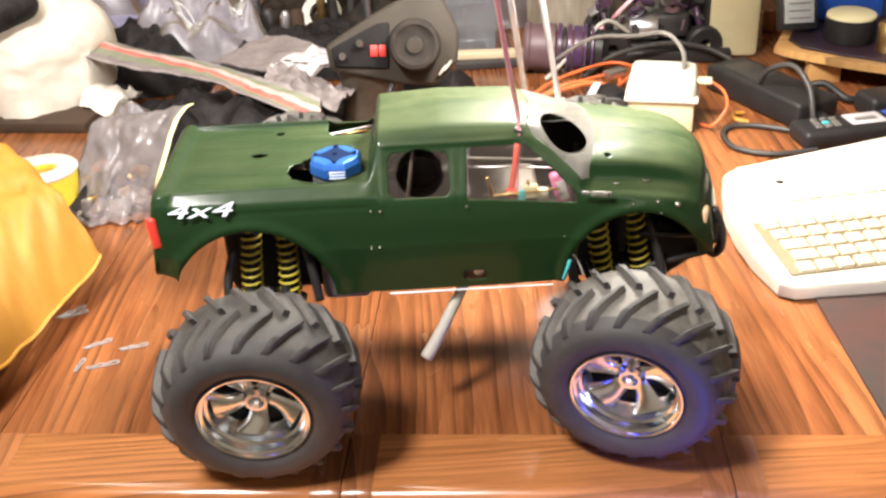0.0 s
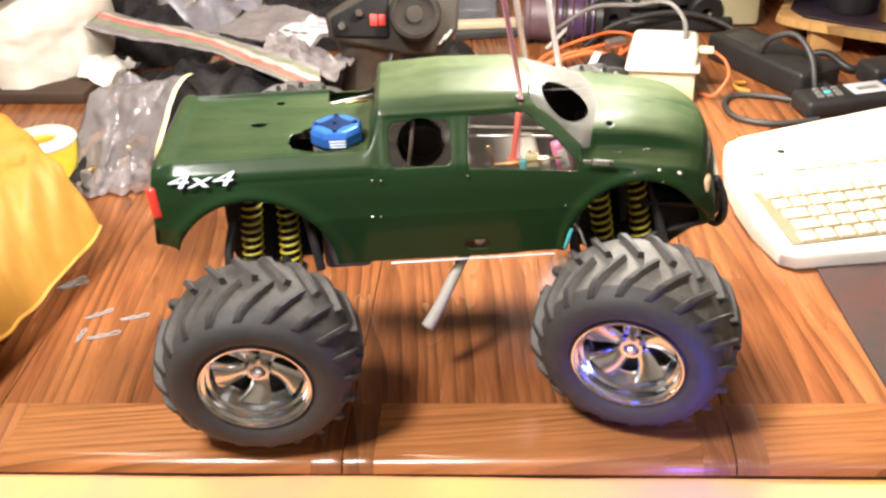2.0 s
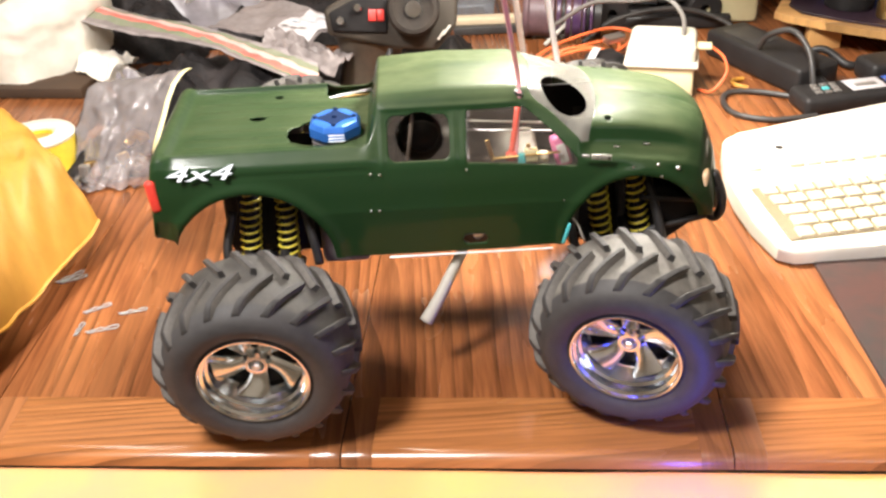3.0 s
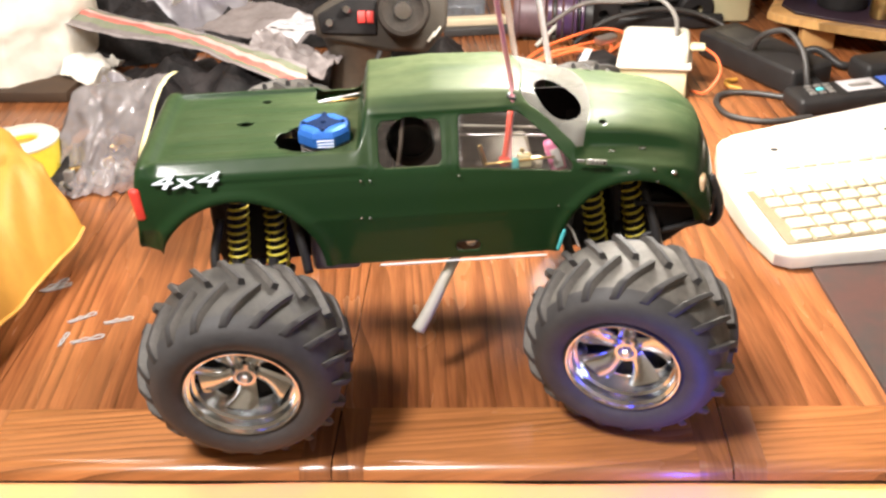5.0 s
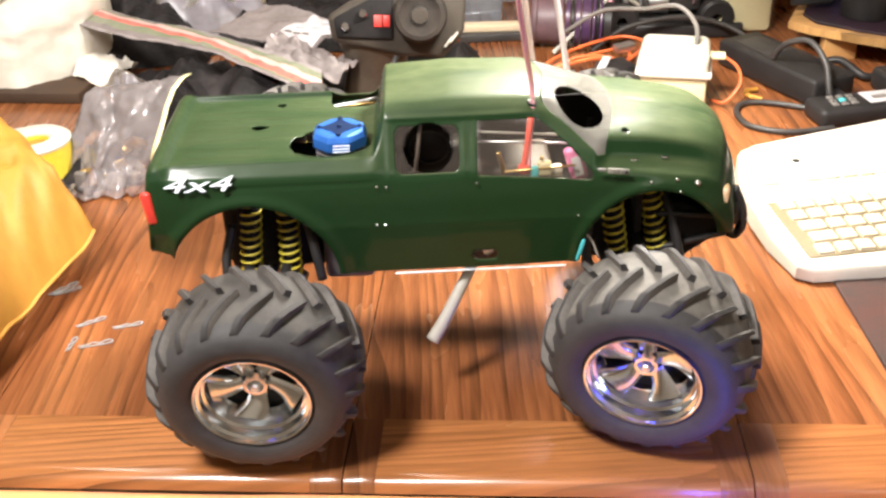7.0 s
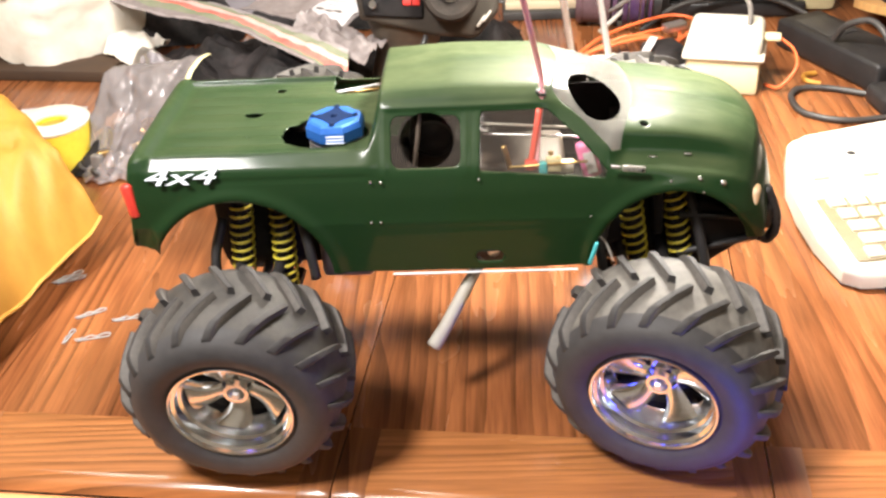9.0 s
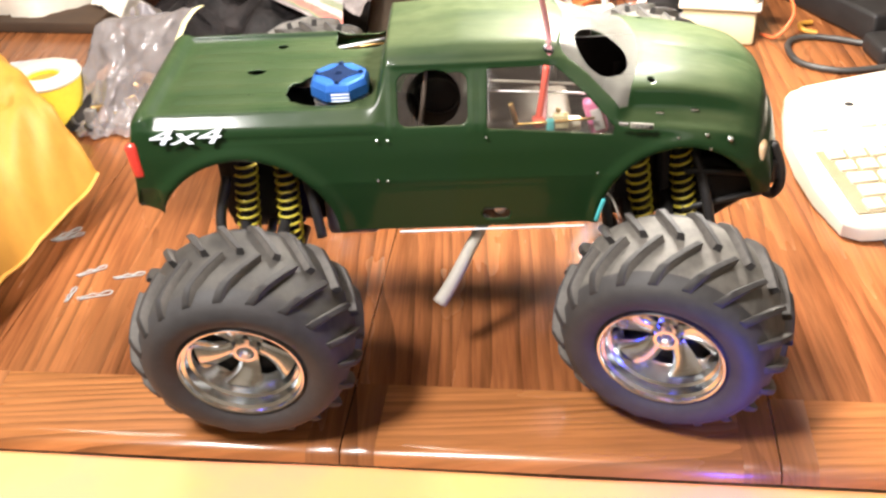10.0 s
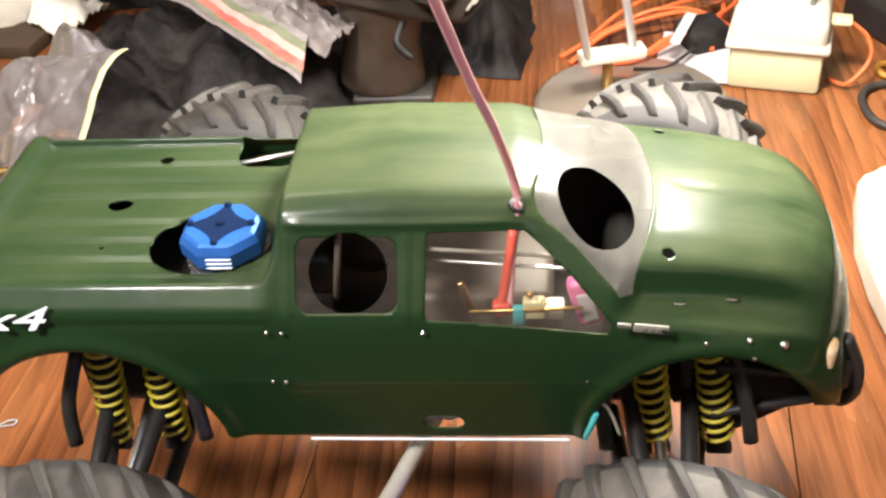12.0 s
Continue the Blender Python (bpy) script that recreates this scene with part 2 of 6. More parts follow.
M_grip = surf("brown_grip_plastic", (0.085, 0.066, 0.048), (0.055, 0.043, 0.032), 22, (0.3, 0.45))
# rear tread rubber, darkened to hold the shade it stands in
M_tread_shaded = surf("shaded_tread_rubber", (0.072, 0.065, 0.056), (0.030, 0.027, 0.025), 22, (0.6, 0.8), bump=0.15, bscale=260)
M_tread = surf("tread_rubber", (0.042, 0.038, 0.036), (0.022, 0.020, 0.020), 30, (0.6, 0.8), bump=0.15, bscale=260)
M_chrome = surf("chrome", (0.74, 0.77, 0.80), (0.60, 0.62, 0.62), 12, (0.12, 0.22), 1.0)
M_steel = surf("steel", (0.78, 0.79, 0.82), (0.74, 0.75, 0.78), 12, (0.3, 0.4), 1.0)
M_brass = surf("brass", (0.72, 0.50, 0.20), (0.5, 0.34, 0.13), 30, (0.25, 0.4), 1.0)
M_black = surf("black_plastic", (0.024, 0.022, 0.022), (0.015, 0.014, 0.014), 30, (0.35, 0.55), bump=0.05, spec=0.35)
M_dark = surf("dark_plastic", (0.05, 0.046, 0.043), (0.028, 0.026, 0.025), 25, (0.4, 0.55), bump=0.08)
M_grey = surf("grey_plastic", (0.2, 0.185, 0.17), (0.13, 0.12, 0.11), 25, (0.4, 0.55))
M_yellow = surf("yellow_spring", (0.52, 0.44, 0.04), (0.38, 0.31, 0.03), 40, (0.3, 0.45))
M_blue = surf("blue_anodised", (0.04, 0.18, 0.62), (0.03, 0.14, 0.52), 30, (0.3, 0.42), 0.4)
M_white = surf("white_plastic", (0.66, 0.63, 0.54), (0.61, 0.57, 0.47), 12, (0.35, 0.5))
M_cream = surf("cream_plastic", (0.66, 0.60, 0.37), (0.61, 0.54, 0.32), 12, (0.4, 0.55), bump=0.04)
# brown of the plate that paints shade between the keys
M_keyshade = surf("key_gap_shade_colour", (0.20, 0.155, 0.085), (0.16, 0.12, 0.065), 20, (0.5, 0.6))
M_key = surf("key_plastic", (0.56, 0.50, 0.38), (0.51, 0.45, 0.33), 20, (0.45, 0.55))
M_paper = surf("paper", (0.52, 0.49, 0.50), (0.44, 0.42, 0.43), 14, (0.6, 0.75), bump=0.1)
M_cloth = surf("white_cloth", (0.80, 0.75, 0.66), (0.70, 0.63, 0.52), 9, (0.8, 0.9), bump=0.4, bscale=90)
M_kraft = surf("yellow_kraft", (0.52, 0.26, 0.035), (0.42, 0.19, 0.024), 9, (0.5, 0.65), bump=0.7, bscale=22)
M_print = surf("brown_print", (0.42, 0.20, 0.06), None, 40, (0.6, 0.7))
M_red = surf("red_plastic", (0.65, 0.05, 0.04), (0.5, 0.035, 0.03), 30, (0.3, 0.45))
M_redtube = surf("red_antenna_tube", (0.82, 0.13, 0.09), (0.72, 0.10, 0.07), 30, (0.25, 0.4))
# red tube paled to pink: bright light put into its colour
M_littube = surf("lit_antenna_tube", (0.98, 0.50, 0.56), (0.95, 0.44, 0.50), 30, (0.15, 0.3))
M_pink = surf("pink_wrap", (0.75, 0.22, 0.42), (0.6, 0.15, 0.33), 30, (0.25, 0.4))
M_plum = surf("plum_plastic", (0.028, 0.014, 0.024), (0.016, 0.009, 0.014), 20, (0.35, 0.5))
M_cyan = surf("cyan_plastic", (0.1, 0.55, 0.58), None, 30, (0.3, 0.4))
M_orange = surf("orange_wire", (0.80, 0.17, 0.05), (0.65, 0.12, 0.035), 40, (0.35, 0.5))
M_purple = surf("purple_plastic", (0.045, 0.02, 0.075), (0.075, 0.04, 0.06), 30, (0.25, 0.4))
M_mauve = surf("mauve_plastic", (0.13, 0.075, 0.085), (0.085, 0.05, 0.055), 30, (0.4, 0.55))
M_yellowtape = surf("yellow_tape", (0.80, 0.62, 0.06), (0.68, 0.5, 0.04), 20, (0.3, 0.45))
M_blackcloth = surf("black_fabric", (0.032, 0.027, 0.027), (0.004, 0.0036, 0.004), 24, (0.55, 0.8), detail=2.0, spec=0.2, bump=0.5, bscale=60)
M_darkcloth = surf("dark_brown_fabric", (0.04, 0.028, 0.02), (0.012, 0.009, 0.007), 24, (0.6, 0.85), spec=0.2, bump=0.5, bscale=60)
M_beige = surf("beige_film", (0.34, 0.29, 0.22), (0.20, 0.165, 0.12), 9, (0.3, 0.5), stretch=(3, 1, 0.5), bump=0.2, bscale=20)
M_hose = surf("grey_silicone", (0.42, 0.40, 0.35), (0.34, 0.32, 0.28), 30, (0.4, 0.5))
M_bluescreen = surf("blue_panel", (0.03, 0.10, 0.45), None, 30, (0.2, 0.3))
M_strip_g = surf("pale_green_film", (0.17, 0.21, 0.12), (0.25, 0.25, 0.19), 20, (0.15, 0.3), bump=0.2, bscale=30)
M_strip_o = surf("orange_film", (0.66, 0.12, 0.10), (0.60, 0.21, 0.17), 20, (0.15, 0.3), bump=0.2, bscale=30)
M_strip_p = surf("pink_film", (0.66, 0.42, 0.38), (0.55, 0.38, 0.34), 20, (0.15, 0.3), bump=0.2, bscale=30)
M_strip_w = surf("white_film", (0.38, 0.34, 0.34), (0.25, 0.22, 0.22), 20, (0.12, 0.25), bump=0.3, bscale=30)
M_cushion = surf("printed_cushion", (0.86, 0.54, 0.10), (0.88, 0.36, 0.18), 1.7, (0.7, 0.85), detail=1.5, bump=0.1, bscale=120)
M_lampbase = surf("lamp_base_metal", (0.36, 0.30, 0.25), (0.31, 0.26, 0.21), 10, (0.1, 0.18), 0.5)
M_yellowzip = surf("zip_strip_film", (0.80, 0.76, 0.42), (0.72, 0.68, 0.36), 30, (0.3, 0.4))
M_card = surf("brown_card", (0.065, 0.036, 0.018), (0.04, 0.022, 0.012), 14, (0.7, 0.85), bump=0.15)
M_txgrey = surf("transmitter_grey", (0.046, 0.036, 0.027), (0.030, 0.024, 0.018), 22, (0.6, 0.75), bump=0.06, spec=0.3)
M_bluegrey = surf("pale_blue_film", (0.46, 0.56, 0.64), (0.62, 0.67, 0.72), 20, (0.3, 0.5))
M_lavender = surf("lavender_plastic", (0.36, 0.34, 0.47), (0.28, 0.26, 0.38), 12, (0.25, 0.4))
M_badge = surf("dull_badge_metal", (0.26, 0.25, 0.21), (0.2, 0.19, 0.16), 60, (0.4, 0.55))
M_lcd = surf("grey_panel", (0.42, 0.44, 0.44), (0.36, 0.38, 0.38), 60, (0.3, 0.45))
M_rod = surf("bright_aluminium", (0.84, 0.91, 0.98), (0.80, 0.87, 0.95), 10, (0.2, 0.3))
M_packet = surf("grey_packet_film", (0.27, 0.235, 0.23), (0.19, 0.165, 0.16), 18, (0.15, 0.3), bump=0.25, bscale=30)
M_mat = surf("mouse_mat", (0.040, 0.037, 0.033), (0.070, 0.035, 0.029), 9, (0.8, 0.9), spec=0.15, bump=0.1, bscale=500)
M_wall = surf("wall_paint", (0.78, 0.72, 0.62), (0.72, 0.66, 0.56), 6, (0.7, 0.85), bump=0.05)
M_carpet = surf("carpet", (0.25, 0.19, 0.13), (0.17, 0.13, 0.09), 40, (0.85, 0.95), bump=0.5, bscale=300)
M_pale = wood("pale_wood", (0.55, 0.44, 0.30), (0.46, 0.36, 0.24), "x", 0.6, 0.45, 0.6)
M_honey = wood("honey_wood", (0.66, 0.38, 0.15), (0.55, 0.30, 0.11), "x", 0.4, 0.3, 0.5)
M_redlens = surf("red_lens", (0.75, 0.06, 0.04), (0.6, 0.04, 0.03), 30, (0.12, 0.2))
M_amber = surf("amber_lens", (0.85, 0.55, 0.25), (0.7, 0.6, 0.5), 60, (0.1, 0.2))

# ---- mesh helpers ----


def thing(name, loc, label, category, group="", kind=""):
    ob = new(name)
    ob.empty_display_size = 0.02
    ob.location = loc
    return tagged(ob, label, category, group, kind)


def origin(ob):
    p = Vector((0, 0, 0))
    while ob:
        p = p + ob.location
        ob = ob.parent
    return p


def part(name, bm, material, parent=None, label="", smooth=True):
    """Links a bmesh, made in world metres, as one mesh object under parent."""
    if parent:
        bmesh.ops.translate(bm, verts=bm.verts, vec=-origin(parent))
    me = bpy.data.meshes.new(name)
    bm.to_mesh(me)
    bm.free()
    for p in me.polygons:
        p.use_smooth = smooth
    if material:
        me.materials.append(material)
    ob = new(name, me)
    ob.parent = parent
    return tagged(ob, label)


def soft(ob, angle=40):
    ob.data.shade_smooth()
    ob.data.set_sharp_from_angle(angle=radians(angle))
    return ob


def box(c, s, bevel=0.0, m=None, seg=2, bm=None):
    """A bevelled box of size s about c, turned by the matrix m about its centre."""
    out = bm or bmesh.new()
    b = bmesh.new()
    bmesh.ops.create_cube(b, size=1)
    bmesh.ops.scale(b, vec=s, verts=b.verts)
    if bevel:
        bmesh.ops.bevel(b, geom=b.edges[:], offset=bevel, segments=seg, profile=0.5, affect="EDGES")
    mm = Matrix.Translation(c) @ (m or Matrix())
    b.transform(mm)
    me = bpy.data.meshes.new("tmp")
    b.to_mesh(me)
    b.free()
    out.from_mesh(me)
    bpy.data.meshes.remove(me)
    return out


def turned(profile, n=32, bm=None, m=None, a0=0.0):
    """Turns a profile of (radius, height) round z; placed by m."""
    out = bm or bmesh.new()
    rings = []
    for r, z in profile:
        if r < 1e-6:
            rings.append([out.verts.new((0, 0, z))])
        else:
            rings.append([out.verts.new((r * math.cos(a0 + 2 * math.pi * i / n), r * math.sin(a0 + 2 * math.pi * i / n), z)) for i in range(n)])
    vs = [v for r in rings for v in r]
    for a, b in zip(rings, rings[1:]):
        for i in range(n):
            j = (i + 1) % n
            if len(a) == 1 and len(b) > 1:
                out.faces.new((a[0], b[i], b[j]))
            elif len(b) == 1 and len(a) > 1:
                out.faces.new((a[i], a[j], b[0]))
            elif len(a) > 1:
                out.faces.new((a[i], a[j], b[j], b[i]))
    if m:
        bmesh.ops.transform(out, matrix=m, verts=vs)
    bmesh.ops.recalc_face_normals(out, faces=out.faces)
    return out


def axis_to(p, q):
    """A matrix that lays the z axis from p towards q, with its origin at p."""
    d = Vector(q) - Vector(p)
    return Matrix.Translation(p) @ d.to_track_quat("Z", "Y").to_matrix().to_4x4()


def rod(p, q, r, n=14, bm=None, bevel=0.0):
    length = (Vector(q) - Vector(p)).length
    e = bevel or min(r * 0.3, 0.001)
    return turned([(0, 0), (r - e, 0), (r, e), (r, length - e), (r - e, length), (0, length)], n, bm, axis_to(p, q))


def spline(points, steps=8):
    pts = [Vector(p) for p in points]
    ext = [pts[0] * 2 - pts[1]] + pts + [pts[-1] * 2 - pts[-2]]
    out = []
    for i in range(1, len(ext) - 2):
        a, b, c, d = ext[i - 1:i + 3]
        for k in range(steps):
            t = k / steps
            out.append(0.5 * ((2 * b) + (c - a) * t + (2 * a - 5 * b + 4 * c - d) * t * t + (3 * b - a - 3 * c + d) * t ** 3))
    return out + [pts[-1]]


def tube(points, r, n=8, steps=8, bm=None):
    """A round cord through the points, with closed ends; r may be a list."""
    out = bm or bmesh.new()
    ps = spline(points, steps)
    up, rings = Vector((0, 0, 1)), []
    for i, p in enumerate(ps):
        d = (ps[min(i + 1, len(ps) - 1)] - ps[max(i - 1, 0)]).normalized()
        s = d.cross(up)
        s = s.normalized() if s.length > 0.05 else Vector((1, 0, 0))
        u = s.cross(d).normalized()
        rr = r if not isinstance(r, (list, tuple)) else r[0] + (r[1] - r[0]) * i / (len(ps) - 1)
        rings.append([out.verts.new(p + rr * (math.cos(2 * math.pi * k / n) * s + math.sin(2 * math.pi * k / n) * u)) for k in range(n)])
    for a, b in zip(rings, rings[1:]):
        for k in range(n):
            out.faces.new((a[k], a[(k + 1) % n], b[(k + 1) % n], b[k]))
    out.faces.new(rings[0][::-1])
    out.faces.new(rings[-1])
    return out


def slab(outline, z0, z1, bevel=0.0, tilt=None, seg=3):
    """An outline of (x, y) raised from z0 to z1, top edges rounded; tilt(x, y) adds height to the top."""
    bm = bmesh.new()
    low = [bm.verts.new((x, y, z0)) for x, y in outline]
    top = [bm.verts.new((x, y, z1 + (tilt(x, y) if tilt else 0))) for x, y in outline]
    n = len(outline)
    for i in range(n):
        bm.faces.new((low[i], low[(i + 1) % n], top[(i + 1) % n], top[i]))
    bm.faces.new(low[::-1])
    cap = bm.faces.new(top)
    if bevel:
        bmesh.ops.bevel(bm, geom=list(cap.edges), offset=bevel, segments=seg, profile=0.5, affect="EDGES")
    bmesh.ops.recalc_face_normals(bm, faces=bm.faces)
    return bm


def sheet(nx, ny, f, thick=0.0):
    """A grid of nx by ny cells mapped by f(u, v), given thickness along the face normals when asked."""
    bm = bmesh.new()
    g = [[bm.verts.new(f(i / nx, j / ny)) for i in range(nx + 1)] for j in range(ny + 1)]
    for j in range(ny):
        for i in range(nx):
            bm.faces.new((g[j][i], g[j][i + 1], g[j + 1][i + 1], g[j + 1][i]))
    if thick:
        bmesh.ops.recalc_face_normals(bm, faces=bm.faces)
        bmesh.ops.solidify(bm, geom=bm.faces[:], thickness=thick)
    return bm


def rough_noise(p, s, k=0.0):
    return noise.fractal(Vector(p) * s + Vector((k, k * 1.7, k * 0.3)), 0.9, 2.0, 4)


# ---- room ----
TURN_T = radians(-5.3)
TX, TY = 0.068, 0.058


def tab(s, d):
    """Table plan: s along its front edge from a leaf joint, d back from the front strip's joint."""
    return (TX + s * math.cos(TURN_T) - d * math.sin(TURN_T), TY + s * math.sin(TURN_T) + d * math.cos(TURN_T))


X0, X1, Y0, Y1, CEIL = -2.2, 2.6, -2.4, 1.62, 2.4
tagged(part("floor", box(((X0 + X1) / 2, (Y0 + Y1) / 2, -0.05), (X1 - X0 + 0.2, Y1 - Y0 + 0.2, 0.1)), M_carpet, smooth=False), "brown short-pile carpet floor of the room", "floor", kind="structure")
tagged(part("ceiling", box(((X0 + X1) / 2, (Y0 + Y1) / 2, CEIL + 0.05), (X1 - X0 + 0.2, Y1 - Y0 + 0.2, 0.1)), M_wall, smooth=False), "plain pale ceiling above the table", "ceiling", kind="structure")
for nm, c, s, mt in (("wall_north", ((X0 + X1) / 2, Y1 + 0.05, CEIL / 2), (X1 - X0 + 0.2, 0.1, CEIL), M_panel),
                     ("wall_south", ((X0 + X1) / 2, Y0 - 0.05, CEIL / 2), (X1 - X0 + 0.2, 0.1, CEIL), M_wall),
                     ("wall_west", (X0 - 0.05, (Y0 + Y1) / 2, CEIL / 2), (0.1, Y1 - Y0, CEIL), M_wall),
                     ("wall_east", (X1 + 0.05, (Y0 + Y1) / 2, CEIL / 2), (0.1, Y1 - Y0, CEIL), M_wall)):
    tagged(part(nm, box(c, s), mt, smooth=False), "brown wood panelled wall behind the cluttered table" if mt is M_panel else "plain warm beige painted room wall", "wall", kind="structure")

# ---- table ----
table = thing("dining_table", (0.2, 0.6, 0.0), "varnished oak extending table with several leaves, cluttered", "table")
LEAF, STRIP, BLOCK, DEEP = 0.3195, 0.075, 0.026, 1.38
TH = 0.03


def board(name, s0, s1, d0, d1, mat, round_front=False, z=T, g0=0.00004, g1=0.00004):
    gap = 0.0001
    s0, s1 = s0 + g0, s1 - g1
    bm = bmesh.new()
    if round_front:
        prof = [(d1, z), (d0 + 0.012, z)]
        prof += [(d0 + 0.012 - 0.014 * math.sin(a), z - 0.0135 * (1 - math.cos(a))) for a in (0.35, 0.7, 1.05, 1.4)]
        prof += [(d0 + 0.004, z - 0.0155), (d0 + 0.02, z - 0.0155), (d0 + 0.022, z - TH), (d1, z - TH)]
    else:
        prof = [(d1 - gap, z), (d0 + gap, z), (d0 + gap, z - TH), (d1 - gap, z - TH)]
    e = 0.00005
    rings = []
    for s, inset in ((s0, e), (s0 + e, 0), (s1 - e, 0), (s1, e)):
        rings.append([bm.verts.new((*tab(s, d), zz - (inset if zz > z - 0.002 else 0))) for d, zz in prof])
    n = len(prof)
    for a, b in zip(rings, rings[1:]):
        for k in range(n):
            bm.faces.new((a[k], a[(k + 1) % n], b[(k + 1) % n], b[k]))
    bm.faces.new(rings[0][::-1])
    bm.faces.new(rings[-1])
    bmesh.ops.recalc_face_normals(bm, faces=bm.faces)
    ob = part(name, bm, mat, table, smooth=False)
    return soft(ob, 30)


for k in range(-3, 4):
    a = k * LEAF
    widths = [0.0, 0.24, 0.52, 0.78, 1.0]
    for w0, w1 in zip(widths, widths[1:]):
        board("plank", a + w0 * LEAF, a + w1 * LEAF, 0, DEEP, M_field, g0=0.0005 if w0 == 0 else 0.00004, g1=0.0005 if w1 == 1 else 0.00004)
    board("edge_strip", a + BLOCK, a + LEAF - BLOCK, -STRIP, 0, M_strip, True)
    board("corner_block", a, a + BLOCK, -STRIP, 0, M_block, True, g0=0.0006)
    board("corner_block", a + LEAF - BLOCK, a + LEAF, -STRIP, 0, M_block, True, g1=0.0006)
for s, d in ((-0.85, 0.1), (1.15, 0.1), (-0.85, 1.25), (1.15, 1.25)):
    x, y = tab(s, d)
    soft(part("leg", turned([(0, 0), (0.022, 0), (0.028, 0.05), (0.02, 0.12), (0.034, 0.4), (0.026, 0.55), (0.036, 0.6), (0.036, T - TH - 0.0005), (0, T - TH - 0.0005)], 20, None, Matrix.Translation((x, y, 0))), M_block, table))

# chair seat in front of the table, below its edge
chair = thing("padded_chair", (0.25, -0.42, 0), "padded chair with a yellow and pink printed seat", "chair")
ca = Matrix.Rotation(TURN_T, 4, "Z")


def cushion_top(u, v):
    x, y = -0.62 + 1.7 * u, -0.082 + 0.074 * v
    e = min(u, 1 - u, v, 1 - v)
    z = 0.7305 + 0.006 * (1 - math.exp(-e * 40)) + 0.0015 * rough_noise((x, y, 0), 6) - 0.002 * u
    return ca @ Vector((x, y, z))


soft(part("seat_cushion", sheet(60, 24, cushion_top), M_cushion, chair, "yellow and pink printed seat cloth"), 60)
part("seat_board", box(ca @ Vector((0.23, -0.045, 0.702)), (1.66, 0.068, 0.042), 0.004, ca), M_block, chair)
for x, y in ((-0.5, -0.064), (0.96, -0.064), (-0.5, -0.03), (0.96, -0.03)):
    p = ca @ Vector((x, y, 0))
    part("leg", rod(p, p + Vector((0, 0, 0.6815)), 0.015), M_block, chair)

# ---- truck ----
YC = 0.177
truck = thing("model_truck", (0.15, YC, T), "dark green model monster pickup truck with chrome wheels, body shell dusty and painted lighter on top", "model truck")

STATIONS = (
    (-0.084, ((0, .150), (.05, .150), (.066, .150), (.074, .150), (.079, .150), (.081, .150), (.081, .150), (.077, .148))),
    (-0.0805, ((0, .216), (.05, .216), (.067, .216), (.075, .214), (.080, .208), (.083, .19), (.083, .17), (.077, .146))),
    (-0.074, ((0, .222), (.05, .222), (.067, .222), (.076, .220), (.081, .211), (.084, .19), (.084, .17), (.077, .144))),
    (-0.068, ((0, .221), (.05, .221), (.066, .222), (.076, .220), (.081, .211), (.084, .19), (.084, .17), (.077, .143))),
    (-0.063, ((0, .2152), (.05, .2152), (.0660, .2155), (.0695, .2210), (.0812, .2098), (.084, .19), (.0848, .165), (.0800, .1175))),
    (0.092, ((0, .2152), (.05, .2152), (.0660, .2155), (.0695, .2210), (.0812, .2098), (.084, .19), (.0852, .165), (.0795, .1160))),
    (0.099, ((0, .2165), (.05, .2165), (.064, .2170), (.070, .222), (.0812, .2095), (.084, .19), (.0852, .165), (.0795, .1160))),
    (0.107, ((0, .256), (.042, .254), (.052, .248), (.060, .235), (.081, .206), (.084, .19), (.0852, .165), (.0795, .1160))),
    (0.160, ((0, .260), (.042, .257), (.052, .250), (.060, .236), (.081, .206), (.084, .19), (.0852, .165), (.0795, .1160))),
    (0.212, ((0, .258), (.042, .255), (.052, .248), (.060, .235), (.081, .205), (.084, .19), (.0852, .165), (.0795, .1160))),
    (0.226, ((0, .253), (.042, .250), (.053, .243), (.062, .231), (.082, .204), (.084, .19), (.0852, .165), (.0797, .1170))),
    (0.268, ((0, .234), (.045, .233), (.066, .228), (.076, .219), (.084, .204), (.086, .19), (.0862, .165), (.0810, .1190))),
    (0.276, ((0, .2325), (.045, .231), (.066, .2265), (.071, .2125), (.085, .2035), (.087, .19), (.0868, .165), (.0825, .1225))),
    (0.310, ((0, .230), (.045, .228), (.064, .2225), (.0685, .2085), (.086, .2025), (.089, .19), (.088, .165), (.085, .13))),
    (0.345, ((0, .224), (.045, .221), (.062, .2145), (.067, .2025), (.084, .196), (.087, .18), (.086, .16), (.080, .138))),
    (0.366, ((0, .214), (.045, .211), (.060, .204), (.070, .196), (.080, .188), (.083, .174), (.082, .158), (.076, .138))),
    (0.376, ((0, .199), (.045, .197), (.058, .192), (.067, .186), (.075, .179), (.078, .168), (.077, .155), (.072, .137))),
    (0.380, ((0, .175), (.045, .174), (.057, .172), (.065, .170), (.072, .167), (.074, .162), (.073, .152), (.069, .137))),
    (0.382, ((0, .142), (.045, .142), (.056, .142), (.064, .142), (.070, .142), (.072, .141), (.071, .140), (.067, .135))),
)
KN = np.array((0, .20, .30, .42, .58, .70, .84, 1.0))
SX = np.array([s[0] for s in STATIONS])
SH = np.array([[k[0] for k in s[1]] for s in STATIONS])
SZ = np.array([[k[1] for k in s[1]] for s in STATIONS])


